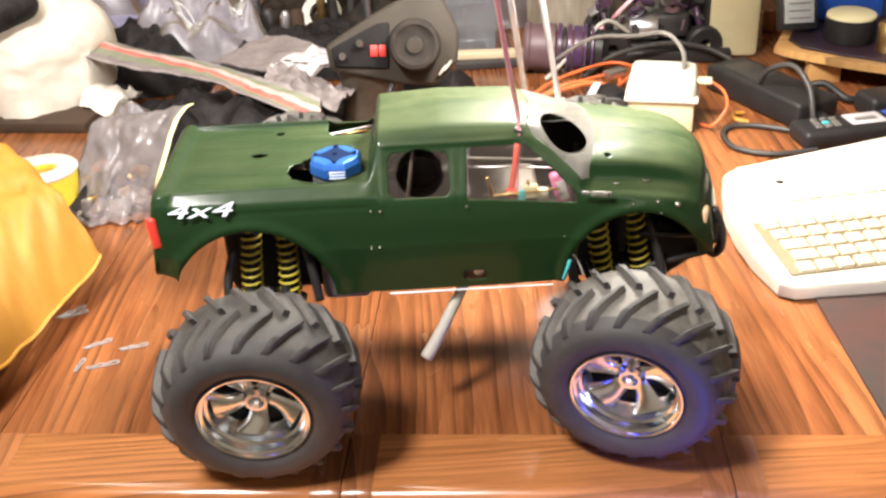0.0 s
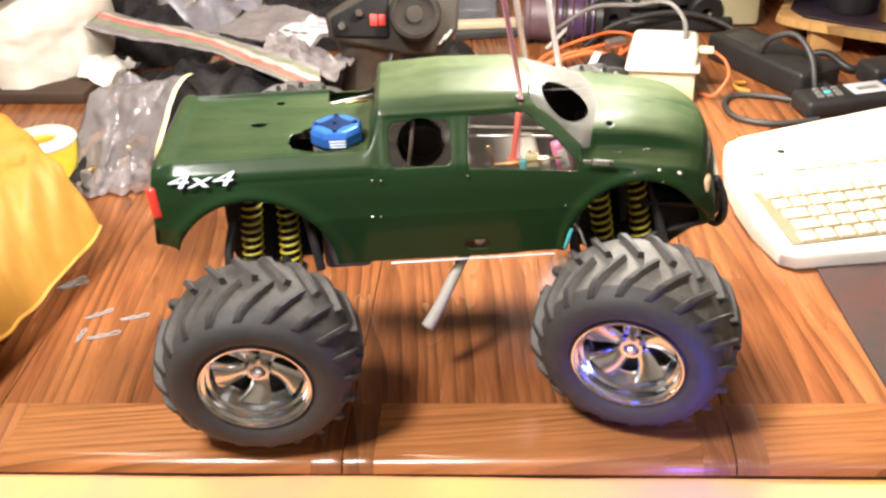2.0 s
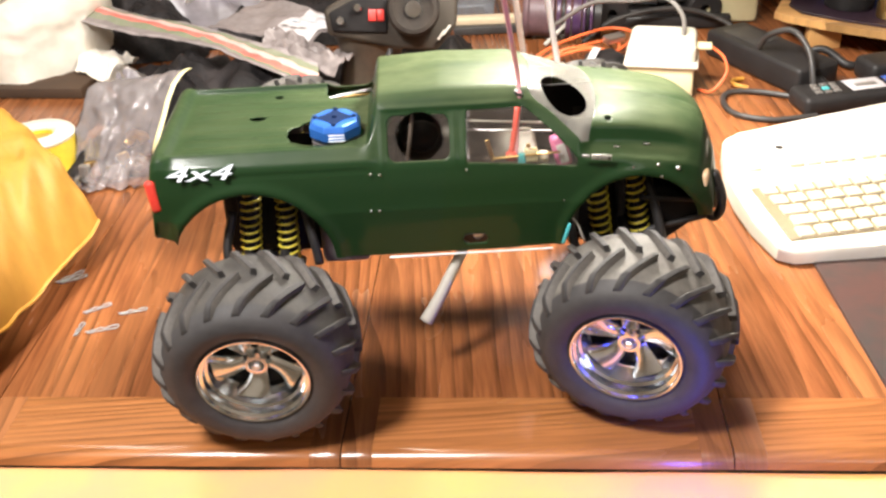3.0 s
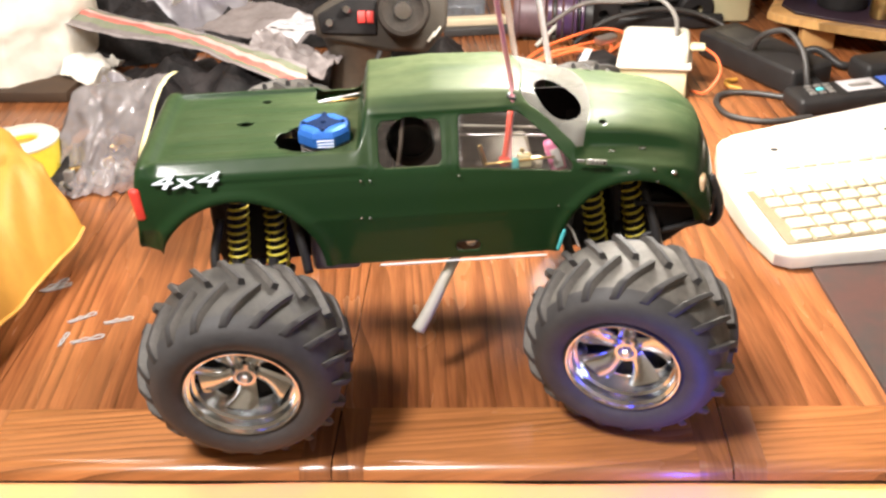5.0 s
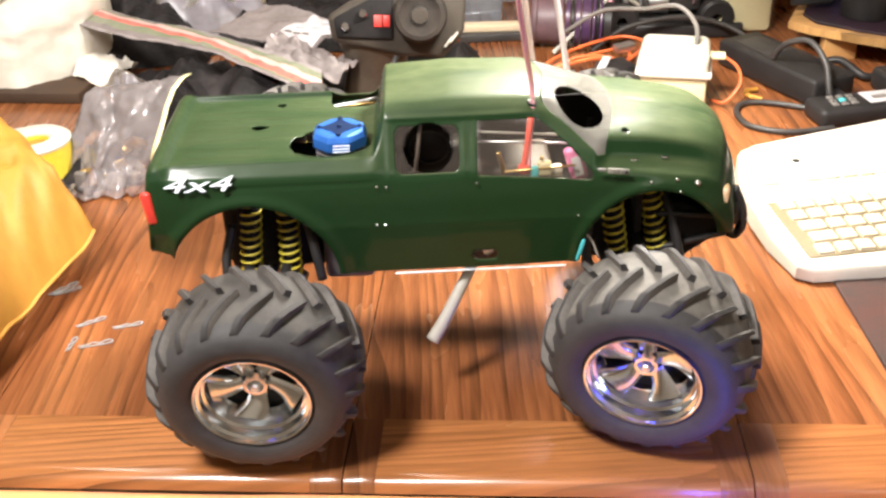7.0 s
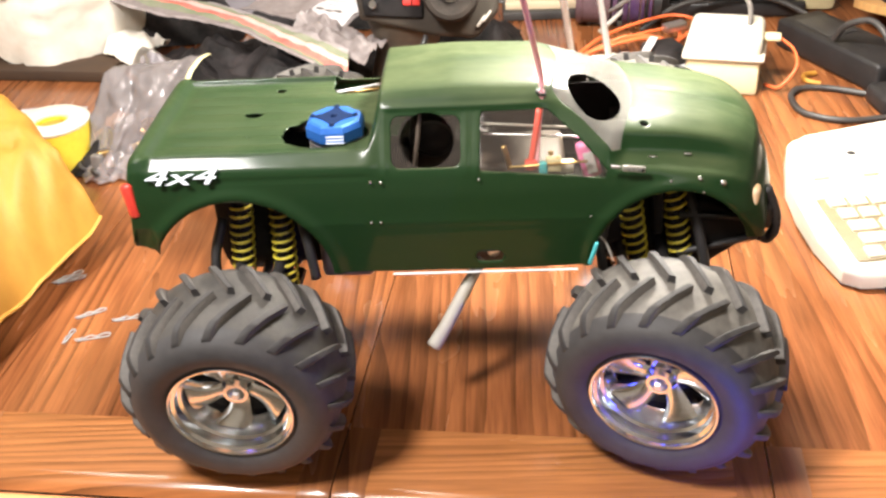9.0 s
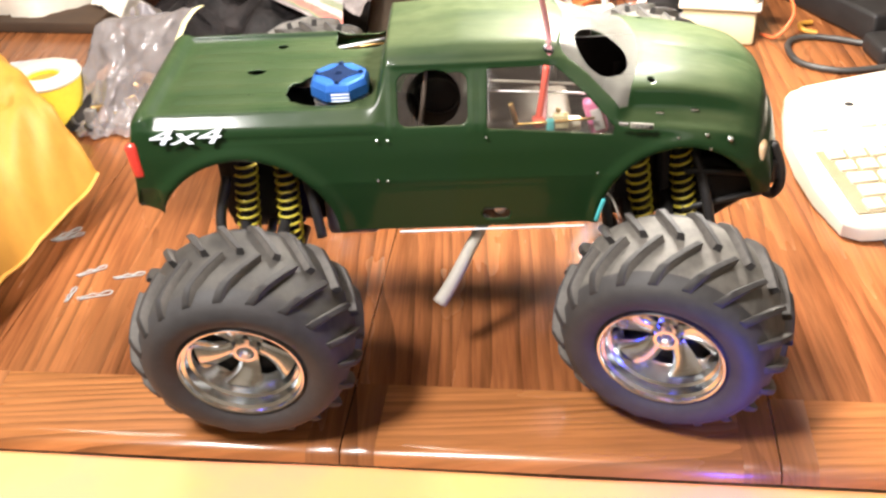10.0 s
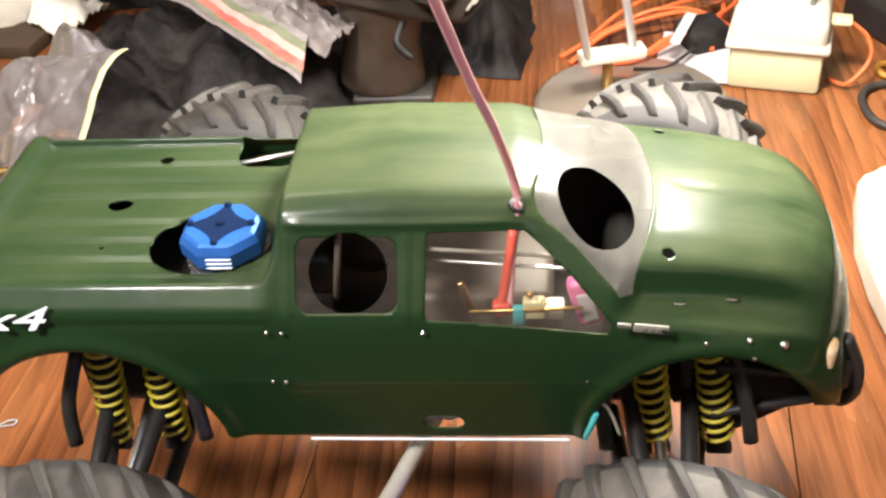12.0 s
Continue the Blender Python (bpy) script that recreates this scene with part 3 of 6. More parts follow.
def shell_points(us, vs):
    """The body's outer skin at (u, v) grids: u along the truck, v from -1 (near sill) over the top to 1."""
    U, V = np.meshgrid(us, vs, indexing="ij")
    hw, zz = np.zeros_like(U), np.zeros_like(U)
    reach = 0.0018 + 0.0085 * np.clip((U - 0.285) / 0.03, 0, 1) * np.clip((0.384 - U) / 0.012, 0.1, 1)
    for du in (-1, -0.5, 0, 0.5, 1):
        for dv in (-0.03, -0.015, 0, 0.015, 0.03):
            u = np.clip(U + du * reach, SX[0], SX[-1])
            v = np.abs(V + dv)
            v = np.where(v > 1, 2 - v, v)
            i = np.clip(np.searchsorted(SX, u, side="right") - 1, 0, len(SX) - 2)
            fu = (u - SX[i]) / (SX[i + 1] - SX[i])
            j = np.clip(np.searchsorted(KN, v, side="right") - 1, 0, len(KN) - 2)
            fv = (v - KN[j]) / (KN[j + 1] - KN[j])
            for arr, acc in ((SH, hw), (SZ, zz)):
                p = (arr[i, j] * (1 - fv) + arr[i, j + 1] * fv) * (1 - fu) + (arr[i + 1, j] * (1 - fv) + arr[i + 1, j + 1] * fv) * fu
                acc += p / 25 * (np.sign(V + dv) if arr is SH else 1)
    # ribs along the bed floor, and a shut line on the hood
    floor_part = (U > -0.058) & (U < 0.088) & (np.abs(hw) < 0.058) & (zz < 0.219)
    zz += np.where(floor_part, 0.0008 * np.clip((U + 0.056) / 0.006, 0, 1) * np.clip(np.sin(np.abs(hw) / 0.0165 * 2 * math.pi) * 2.6 + 1.3, -1, 1), 0)
    # gutter along the roof's edge, shut line along the hood
    gutter = np.clip((U - 0.108) / 0.008, 0, 1) * np.clip((0.224 - U) / 0.02, 0, 1) * np.exp(-((zz - 0.2445) / 0.0016) ** 2) * (np.abs(V) > 0.25) * (np.abs(V) < 0.5)
    hw = hw + 0.0014 * gutter * np.sign(V)
    fold = np.clip((U - 0.283) / 0.006, 0, 1) * np.clip((0.366 - U) / 0.01, 0, 1) * np.exp(-((hw + 0.004 + 0.17 * (U - 0.28)) / 0.0016) ** 2)
    zz = zz - 0.0009 * fold * (np.abs(V) < 0.3)
    # pillar ribs beside the windows, groove under the bed's rail
    for u0 in (0.1105, 0.1690, 0.1760):
        hw = hw + 0.0011 * np.sign(V) * np.exp(-((U - u0) / 0.0018) ** 2) * np.clip((zz - 0.200) / 0.006, 0, 1) * np.clip((0.244 - zz) / 0.006, 0, 1)
    hw = hw - 0.0010 * np.sign(V) * np.exp(-((zz - 0.2035) / 0.0012) ** 2) * np.clip((U + 0.03) / 0.02, 0, 1) * np.clip((0.105 - U) / 0.01, 0, 1) * (np.abs(V) > 0.45)
    side = np.abs(V) > 0.6
    zz = zz.copy()
    crease = np.exp(-((zz - 0.1665) / 0.0018) ** 2) * side
    hw = hw * (1 + 0.006 * crease)
    lip_r = np.abs(np.hypot((U + 0.003) / 0.072, (zz - 0.12) / 0.072) - 1)
    lip_f = np.abs(np.hypot((U - 0.318) / 0.062, (zz - 0.12) / 0.072) - 1)
    lip = np.exp(-(np.minimum(lip_r, lip_f) / 0.07) ** 2) * (np.abs(V) > 0.55)
    hw = hw * (1 + 0.03 * lip)
    ramp = np.clip((U - 0.16) / 0.08, 0, 1)
    bow = 0.020 * ramp * (1 - np.clip(np.abs(hw) / 0.085, 0, 1) ** 2)
    return np.stack([U + bow, YC + hw, T + zz], axis=-1)


us = np.concatenate([np.linspace(-0.084, -0.06, 13), np.linspace(-0.058, 0.09, 76), np.linspace(0.092, 0.11, 13), np.linspace(0.112, 0.36, 126), np.linspace(0.362, 0.382, 13)])
vs = np.linspace(-1, 1, 181)
P = shell_points(us, vs)


def rounded(px, pz, cx, cz, a, b, r):
    """Signed field of a rounded rectangle: below zero inside."""
    qx, qz = abs(px - cx) - a + r, abs(pz - cz) - b + r
    return math.hypot(max(qx, 0), max(qz, 0)) + min(max(qx, qz), 0) - r


def g_arch(p):
    z, x = p[2] - T, p[0]
    if abs(p[1] - YC) < 0.045:
        return 1.0
    r = math.hypot((x + 0.003) / 0.068, (z - 0.12) / 0.068) - 1
    f = math.hypot((x - 0.318) / 0.059, (z - 0.12) / 0.068) - 1
    return min(r, f)


def is_side(p):
    return abs(p[1] - YC) > 0.052 and p[2] - T < 0.245


def g_window_rear(p):
    return rounded(p[0], p[2] - T, 0.1405, 0.2235, 0.025, 0.0155, 0.006) if is_side(p) else 1.0


FRONT_WIN = ((0.179, 0.205), (0.2675, 0.1985), (0.2690, 0.2040), (0.2635, 0.2105), (0.2500, 0.2232), (0.2275, 0.2405), (0.1805, 0.2405))


def g_window_front(p):
    if not is_side(p):
        return 1.0
    d = -1.0
    for (ax, az), (bx, bz) in zip(FRONT_WIN, FRONT_WIN[1:] + FRONT_WIN[:1]):
        ex, ez = bx - ax, bz - az
        d = max(d, ((p[0] - ax) * ez - (p[2] - T - az) * ex) / math.hypot(ex, ez))
    return d


def g_windshield(p):
    y = abs(p[1] - YC)
    bow = 0.020 * (1 - min(1, y / 0.085) ** 2)
    x = p[0] - bow * min(1, max(0, (p[0] - 0.17) / 0.08))
    edge = 0.048 + (x - 0.222) * 0.62
    a, b = 0.2205 - x, y - edge
    if a > -0.007 and b > -0.007:
        a = math.hypot(a + 0.007, b + 0.007) - 0.007
    return max(a, x - 0.2735, b) if p[2] - T > 0.215 and x > 0.19 else 1.0


def oval(cx, cy, rx, ry, z0=0.2):
    return lambda p: math.hypot((p[0] - cx) / rx, (p[1] - cy) / ry) - 1 if p[2] - T > z0 else 1.0


HOLES = (
    g_arch,
    lambda p: math.hypot((p[0] - 0.1415) / 0.0195, (p[2] - T - 0.2245) / 0.0165) - 1 if is_side(p) and p[1] < YC else 1.0,
    oval(0.0615, 0.146, 0.0325, 0.0265),
    lambda p: rounded(p[0], p[1], 0.079, 0.238, 0.021, 0.0165, 0.01) if 0.2 < p[2] - T < 0.24 else 1.0,
    oval(0.0005, 0.183, 0.0072, 0.0062), oval(0.015, 0.228, 0.0045, 0.003), oval(0.003, 0.143, 0.002, 0.002),
    lambda p: math.sqrt(2797 * (p[0] - 0.263) ** 2 + 348 * (p[0] - 0.263) * (p[1] - 0.141) + 1564 * (p[1] - 0.141) ** 2) - 1 if p[2] - T > 0.222 else 1.0,
    oval(0.297, 0.119, 0.0032, 0.0028), oval(0.303, 0.229, 0.0035, 0.003),
    lambda p: rounded(p[0], p[2] - T, 0.184, 0.133, 0.0105, 0.0048, 0.004) if p[1] < YC - 0.05 else 1.0,
)


def cut(polys, g):
    """Splits polygons of points along the line where g is zero: those inside (g < 0) and those outside."""
    inside, outside = [], []
    for poly in polys:
        vals = [g(p) for p in poly]
        if all(v >= 0 for v in vals):
            outside.append(poly)
        elif all(v < 0 for v in vals):
            inside.append(poly)
        else:
            a, b = [], []
            n = len(poly)
            for i in range(n):
                p, q, vp, vq = poly[i], poly[(i + 1) % n], vals[i], vals[(i + 1) % n]
                (a if vp < 0 else b).append(p)
                if (vp < 0) != (vq < 0):
                    t = min(1.0, max(0.0, vp / (vp - vq)))
                    if abs(vp) >= 0.99 or abs(vq) >= 0.99:
                        t = 0.5
                    m = tuple(p[k] + (q[k] - p[k]) * t for k in range(3))
                    a.append(m)
                    b.append(m)
            if len(a) > 2:
                inside.append(a)
            if len(b) > 2:
                outside.append(b)
    return inside, outside


def weld(polys):
    bm, seen = bmesh.new(), {}
    for poly in polys:
        loop = []
        for p in poly:
            key = tuple(round(c * 50000) for c in p)
            if key not in seen:
                seen[key] = bm.verts.new(p)
            if seen[key] not in loop:
                loop.append(seen[key])
        if len(loop) > 2:
            try:
                bm.faces.new(loop)
            except ValueError:
                pass
    bmesh.ops.remove_doubles(bm, verts=bm.verts[:], dist=0.0003)
    bmesh.ops.recalc_face_normals(bm, faces=bm.faces)
    return bm


skin = [[tuple(P[i, j]), tuple(P[i + 1, j]), tuple(P[i + 1, j + 1]), tuple(P[i, j + 1])] for i in range(len(us) - 1) for j in range(len(vs) - 1)]
for g in HOLES:
    skin = cut(skin, g)[1]
rear_panes, skin = cut(skin, g_window_rear)
front_panes, skin = cut(skin, g_window_front)
shield, skin = cut(skin, g_windshield)


def shelled(ob, t):
    md = ob.modifiers.new("thickness", "SOLIDIFY")
    md.thickness, md.offset = t, -1
    return ob


body = shelled(part("body_shell", weld(skin), M_green, truck, "glossy dark green painted shell, top dusty with light put into its colour"), 0.0011)
for panes in (rear_panes, front_panes):
    for near in (True, False):
        some = [q for q in panes if (q[0][1] < YC) == near]
        part("side_window", weld(some), M_sidewin, body, "clear side window")
part("windshield", weld(shield), M_lexan, body, "dusty clear windshield with a round cut-out")

# lights, badge, decals and small fittings on the shell
for s in (-1, 1):
    y = YC + s * 0.0815
    tl = Matrix.Rotation(radians(-6), 4, "Y")
    part("tail_light", box((-0.0785, y, T + 0.190), (0.009, 0.007, 0.028), 0.003, tl, 3), M_redlens, body, "red tail light")
    part("headlight", box((0.3755, YC + s * 0.070, T + 0.171), (0.012, 0.014, 0.02), 0.004, Matrix.Rotation(radians(s * 24), 4, "Z"), 3), M_amber, body, "clear and amber headlight")
side_y = YC - 0.0905
BADGE = Matrix.Rotation(radians(7), 4, "Y")
part("badge_bar", box((0.2742, side_y - 0.0003, T + 0.2098), (0.0065, 0.0016, 0.0022), 0.0004, BADGE), M_grey, body, "thin grey fender badge bar")
part("badge_plate", box((0.2868, side_y - 0.0006, T + 0.2080), (0.0165, 0.0016, 0.0046), 0.0006, BADGE), M_badge, body, "grey fender badge plate")
part("badge_hole", turned([(0, 0.0008), (0.0012, 0.0008), (0.0014, 0)], 10, None, Matrix.Translation((0.2930, side_y - 0.0014, T + 0.2072)) @ Matrix.Rotation(radians(90), 4, "X")), M_black, body)
for k in range(3):
    part("badge_bar", box((0.2835 + 0.0034 * k, side_y - 0.0016, T + 0.2084 - 0.0004 * k), (0.0022, 0.0006, 0.0026), 0.0002, BADGE), M_grey, body)


def lettering(text, m, size, depth, mat, parent, name, shear=0.0):
    cu = bpy.data.curves.new("letters", "FONT")
    cu.body, cu.size, cu.extrude, cu.shear, cu.align_x, cu.align_y = text, size, depth, shear, "CENTER", "CENTER"
    tmp = bpy.data.objects.new("letters", cu)
    scene.collection.objects.link(tmp)
    me = bpy.data.meshes.new_from_object(tmp.evaluated_get(bpy.context.evaluated_depsgraph_get()))
    bpy.data.objects.remove(tmp)
    bm = bmesh.new()
    bm.from_mesh(me)
    bpy.data.meshes.remove(me)
    bm.transform(m)
    return part(name, bm, mat, parent, "white bold lettering", smooth=False)


lettering("4x4", Matrix.Translation((-0.040, YC - 0.0840, T + 0.2090)) @ Matrix.Rotation(radians(64), 4, "X") @ Matrix.Diagonal((2.1, 1, 1, 1)), 0.017, 0.0009, M_rod, body, "decal", 0.3)
for x, z in ((0.1, 0.2005), (0.1075, 0.2000), (0.098, 0.1675), (0.105, 0.1672), (0.178, 0.2), (0.3135, 0.196), (0.258, 0.168)):
    part("rivet", turned([(0, 0.0012), (0.0007, 0.001), (0.0012, 0)], 8, None, Matrix.Translation((x, YC - 0.0846 - (0.004 if x > 0.3 else 0.0008 if z < 0.17 else 0), T + z)) @ Matrix.Rotation(radians(90), 4, "X")), M_chrome, body, "tiny bright rivet")
for x, y, z in ((0.327, YC - 0.0700, 0.2080), (0.302, YC - 0.0735, 0.2085)):
    part("hood_vent", box((x, y, T + z), (0.006, 0.0026, 0.0016), 0.0006, Matrix.Rotation(radians(4), 4, "Y")), M_chrome, body, "small bright vent")
for x, hwid, z, r in ((0.351, 0.0845, 0.191, 0.0024), (0.334, 0.0865, 0.196, 0.0016), (0.337, 0.0878, 0.186, 0.0015)):
    part("marker_lamp", turned([(0, 0.0018), (r * 0.6, 0.0015), (r, 0)], 12, None, Matrix.Translation((x, YC - hwid, T + z)) @ Matrix.Rotation(radians(75), 4, "X")), M_chrome, body, "tiny bright marker lamp")
sill_z = T + 0.1185
for s in (-1, 1):
    part("sill_edge", box((0.180, YC + s * 0.0798, sill_z), (0.140, 0.0014, 0.0012), 0.0004), M_rod, body, "bare clear trimmed lower edge")

# chassis and drive
chassis = part("chassis", box((0.15, YC, T + 0.106), (0.30, 0.07, 0.004), 0.001), M_dark, truck, "bent metal chassis plate")
part("undertray", box((0.165, YC, T + 0.117), (0.19, 0.10, 0.012), 0.004), M_black, truck, "black plastic undertray")
part("skid_plate", box((0.15, YC, T + 0.102), (0.20, 0.04, 0.005), 0.002), M_black, truck)
for x in (-0.002, 0.300):
    part("gearbox", box((x, YC, T + 0.117), (0.062, 0.056, 0.05), 0.006), M_black, truck, "black gearbox housing")
    part("shock_tower", box((x + (-0.012 if x < 0.1 else 0.012), YC, T + 0.162), (0.007, 0.112, 0.06), 0.002), M_void, truck, "black shock tower plate")
    part("inner_guard", box((x + (0.016 if x < 0.1 else 0.012), YC, T + 0.146), (0.098 if x < 0.1 else 0.082, 0.078, 0.088), 0.012), M_void, truck)

# suspension: arms, twin shocks a wheel
HUBS = ((0.003, -1), (0.3, -1), (0.003, 1), (0.3, 1))
for hx, s in HUBS:
    yin, yout = YC + s * 0.032, YC + s * 0.118
    for zi, zo, w in ((0.094, 0.068, 0.05), (0.122, 0.102, 0.036)):
        for dx in (-w / 2, w / 2):
            part("suspension_arm", rod((hx + dx, yin, T + zi), (hx + dx * 0.55, yout, T + zo), 0.005, 8), M_black, truck)
    part("axle_carrier", box((hx, YC + s * 0.124, T + 0.084), (0.03, 0.014, 0.05), 0.004), M_black, truck)
    part("drive_shaft", rod((hx, YC + s * 0.02, T + 0.105), (hx, YC + s * 0.12, T + 0.083), 0.004, 8), M_steel, truck)
    for xt, xl in (((-0.0045, -0.0145), (0.0245, 0.0205)) if hx < 0.1 else ((0.2875, 0.3005), (0.3200, 0.3345))):
        top = Vector((xt, YC + s * 0.050, T + 0.185))
        low = Vector((xl, YC + s * 0.054, T + 0.085))
        shock = part("shock_absorber", rod(top, low, 0.0060, 14), M_void, truck, "black damper body")
        part("damper_cap", rod(top - Vector((0, 0, 0.004)), top + Vector((0, 0, 0.010)), 0.0085, 14), M_black, shock)
        for p in (top, low):
            part("mount", rod(p - Vector((0.007, 0, 0)), p + Vector((0.007, 0, 0)), 0.004, 10), M_black, shock)
        d = low - top
        ax = axis_to(top, low)
        turns, n = 12.0, 216
        pts = []
        for i in range(n + 1):
            a = 2 * math.pi * turns * i / n
            pts.append(ax @ Vector((0.0086 * math.cos(a), 0.0086 * math.sin(a), d.length * (0.03 + 0.88 * i / n))))
        part("spring", tube(pts, 0.00118, 6, 1), M_yellow, shock, "yellow coil spring")
    tower = [(hx + (-0.026), YC + s * 0.05, T + 0.155), (hx - 0.032, YC + s * 0.066, T + 0.13), (hx - 0.03, YC + s * 0.076, T + 0.108)]
    part("side_guard", tube(tower, 0.0042, 7, 5), M_black, truck)
    tower = [(hx + 0.034, YC + s * 0.05, T + 0.165), (hx + 0.042, YC + s * 0.066, T + 0.135), (hx + 0.046, YC + s * 0.074, T + 0.112)]
    part("side_guard", tube(tower, 0.0042, 7, 5), M_black, truck)

# wheels: tyre with angled lugs, dished chrome rim with curved spokes
R_T, W_T = 0.0785, 0.080


def tyre_profile():
    r0 = 0.0425
    return [(r0, -W_T / 2 + 0.008), (r0 + 0.006, -W_T / 2 + 0.001), (0.060, -W_T / 2 - 0.002), (0.068, -W_T / 2 + 0.003), (0.0735, -W_T / 2 + 0.012), (0.0755, -W_T / 2 + 0.024), (0.0765, 0),
            (0.0755, W_T / 2 - 0.024), (0.0735, W_T / 2 - 0.012), (0.068, W_T / 2 - 0.003), (0.060, W_T / 2 + 0.002), (r0 + 0.006, W_T / 2 - 0.001), (r0, W_T / 2 - 0.008)]


def mesh_of(bm, name, mat, angle=45):
    me = bpy.data.meshes.new(name)
    bm.to_mesh(me)
    bm.free()
    me.materials.append(mat)
    me.shade_smooth()
    me.set_sharp_from_angle(angle=radians(angle))
    return me


def tyre_mesh(tread):
    me = mesh_of(turned(tyre_profile(), 64), "tyre", M_rubber, 60)
    me.materials.append(tread)
    for poly in me.polygons:
        poly.material_index = 1 if math.hypot(poly.center.x, poly.center.y) > 0.0708 else 0
    return me


REAR_TYRE, FRONT_TYRE = tyre_mesh(M_tread_shaded), tyre_mesh(M_tread_lit)
M_flank = surf("lug_flank_rubber", (0.105, 0.094, 0.084), (0.05, 0.045, 0.041), 40, (0.6, 0.8), bump=0.1, bscale=260)
N_LUG = 20


def lug_mesh(sign):
    """One lug that runs from the shoulder to the middle of the tread at a slant, raised and rounded over the shoulder."""
    bm = bmesh.new()
    rows = []
    steps = 9
    for i in range(steps + 1):
        f = i / steps
        z = sign * (W_T / 2 - 0.004 - f * (W_T / 2 - 0.006))
        a = 0.30 * f - 0.08
        base = float(np.interp(abs(z), (0, 0.016, 0.028, 0.037, 0.0405), (0.0763, 0.0753, 0.0733, 0.066, 0.060)))
        top = base + float(np.interp(abs(z), (0, 0.031, 0.0405), (0.0066, 0.0066, 0.0018)))
        half = 0.0023 + 0.0007 * (1 - f)
        row = []
        for off, r in ((-half * 1.25, base - 0.002), (-half, top - 0.0006), (-half * 0.75, top), (half * 0.75, top), (half, top - 0.0006), (half * 1.25, base - 0.002)):
            b = a + off / r
            row.append(bm.verts.new((r * math.cos(b), r * math.sin(b), z)))
        rows.append(row)
    for p, q in zip(rows, rows[1:]):
        for k in range(5):
            bm.faces.new((p[k], p[k + 1], q[k + 1], q[k])).material_index = 0 if 0 < k < 4 else 1
    bm.faces.new(rows[0])
    bm.faces.new(rows[-1])
    bmesh.ops.recalc_face_normals(bm, faces=bm.faces)
    me = mesh_of(bm, "tread_lug", M_tread, 40)
    me.materials.append(M_flank)
    return me


LUG = (lug_mesh(-1), lug_mesh(1))
# the outer side of the wheel is at negative z of the turned mesh
RIM = mesh_of(turned([(0.044, 0.034), (0.040, 0.034), (0.0385, 0.02), (0.0335, 0.0), (0.0335, -0.011), (0.0350, -0.0135), (0.0372, -0.026), (0.0392, -0.0275), (0.0398, -0.034), (0.0420, -0.0355), (0.0425, -0.038), (0.0440, -0.0385), (0.0450, -0.036), (0.044, -0.033)], 64), "rim", M_chrome, 30)
DISC = mesh_of(turned([(0, 0.004), (0.0336, 0.004), (0.0336, 0.001), (0, 0.001)], 40), "wheel_backing", M_black)


def spoke_mesh():
    bm = bmesh.new()
    rows = []
    for i in range(9):
        f = i / 8
        r = 0.007 + 0.0275 * f
        a = 0.22 * f * f
        half = 0.0066 + 0.0085 * f * f + 0.003 * max(0, 0.3 - f)
        zt = -0.0145 + 0.0015 * math.cos(f * 3) - 0.0045 * f * f
        row = []
        for o, dz in ((-1.0, 0.009), (-0.94, 0.0012), (-0.5, -0.0004), (0.5, -0.0008), (0.94, 0.0008), (1.0, 0.009)):
            x, y = r, half * o
            row.append(bm.verts.new((x * math.cos(a) - y * math.sin(a), x * math.sin(a) + y * math.cos(a), zt + dz)))
        rows.append(row)
    for p, q in zip(rows, rows[1:]):
        for k in range(5):
            bm.faces.new((p[k], p[k + 1], q[k + 1], q[k]))
    bm.faces.new(rows[0])
    bm.faces.new(rows[-1])
    bmesh.ops.recalc_face_normals(bm, faces=bm.faces)
    return mesh_of(bm, "spoke", M_chrome, 60)


SPOKE = spoke_mesh()
CAP = mesh_of(turned([(0, -0.016), (0.0045, -0.016), (0.0065, -0.0195), (0.009, -0.0195), (0.0115, -0.014), (0.0115, 0.0), (0, 0.0)], 28), "hub_cap", M_chrome, 35)
NUT = mesh_of(turned([(0, -0.0225), (0.0028, -0.0225), (0.0042, -0.021), (0.0042, -0.015), (0, -0.015)], 6), "hub_nut", M_steel, 30)


def child(name, me, parent, m, label=""):
    ob = new(name, me)
    ob.parent = parent
    ob.matrix_local = m
    return tagged(ob, label)


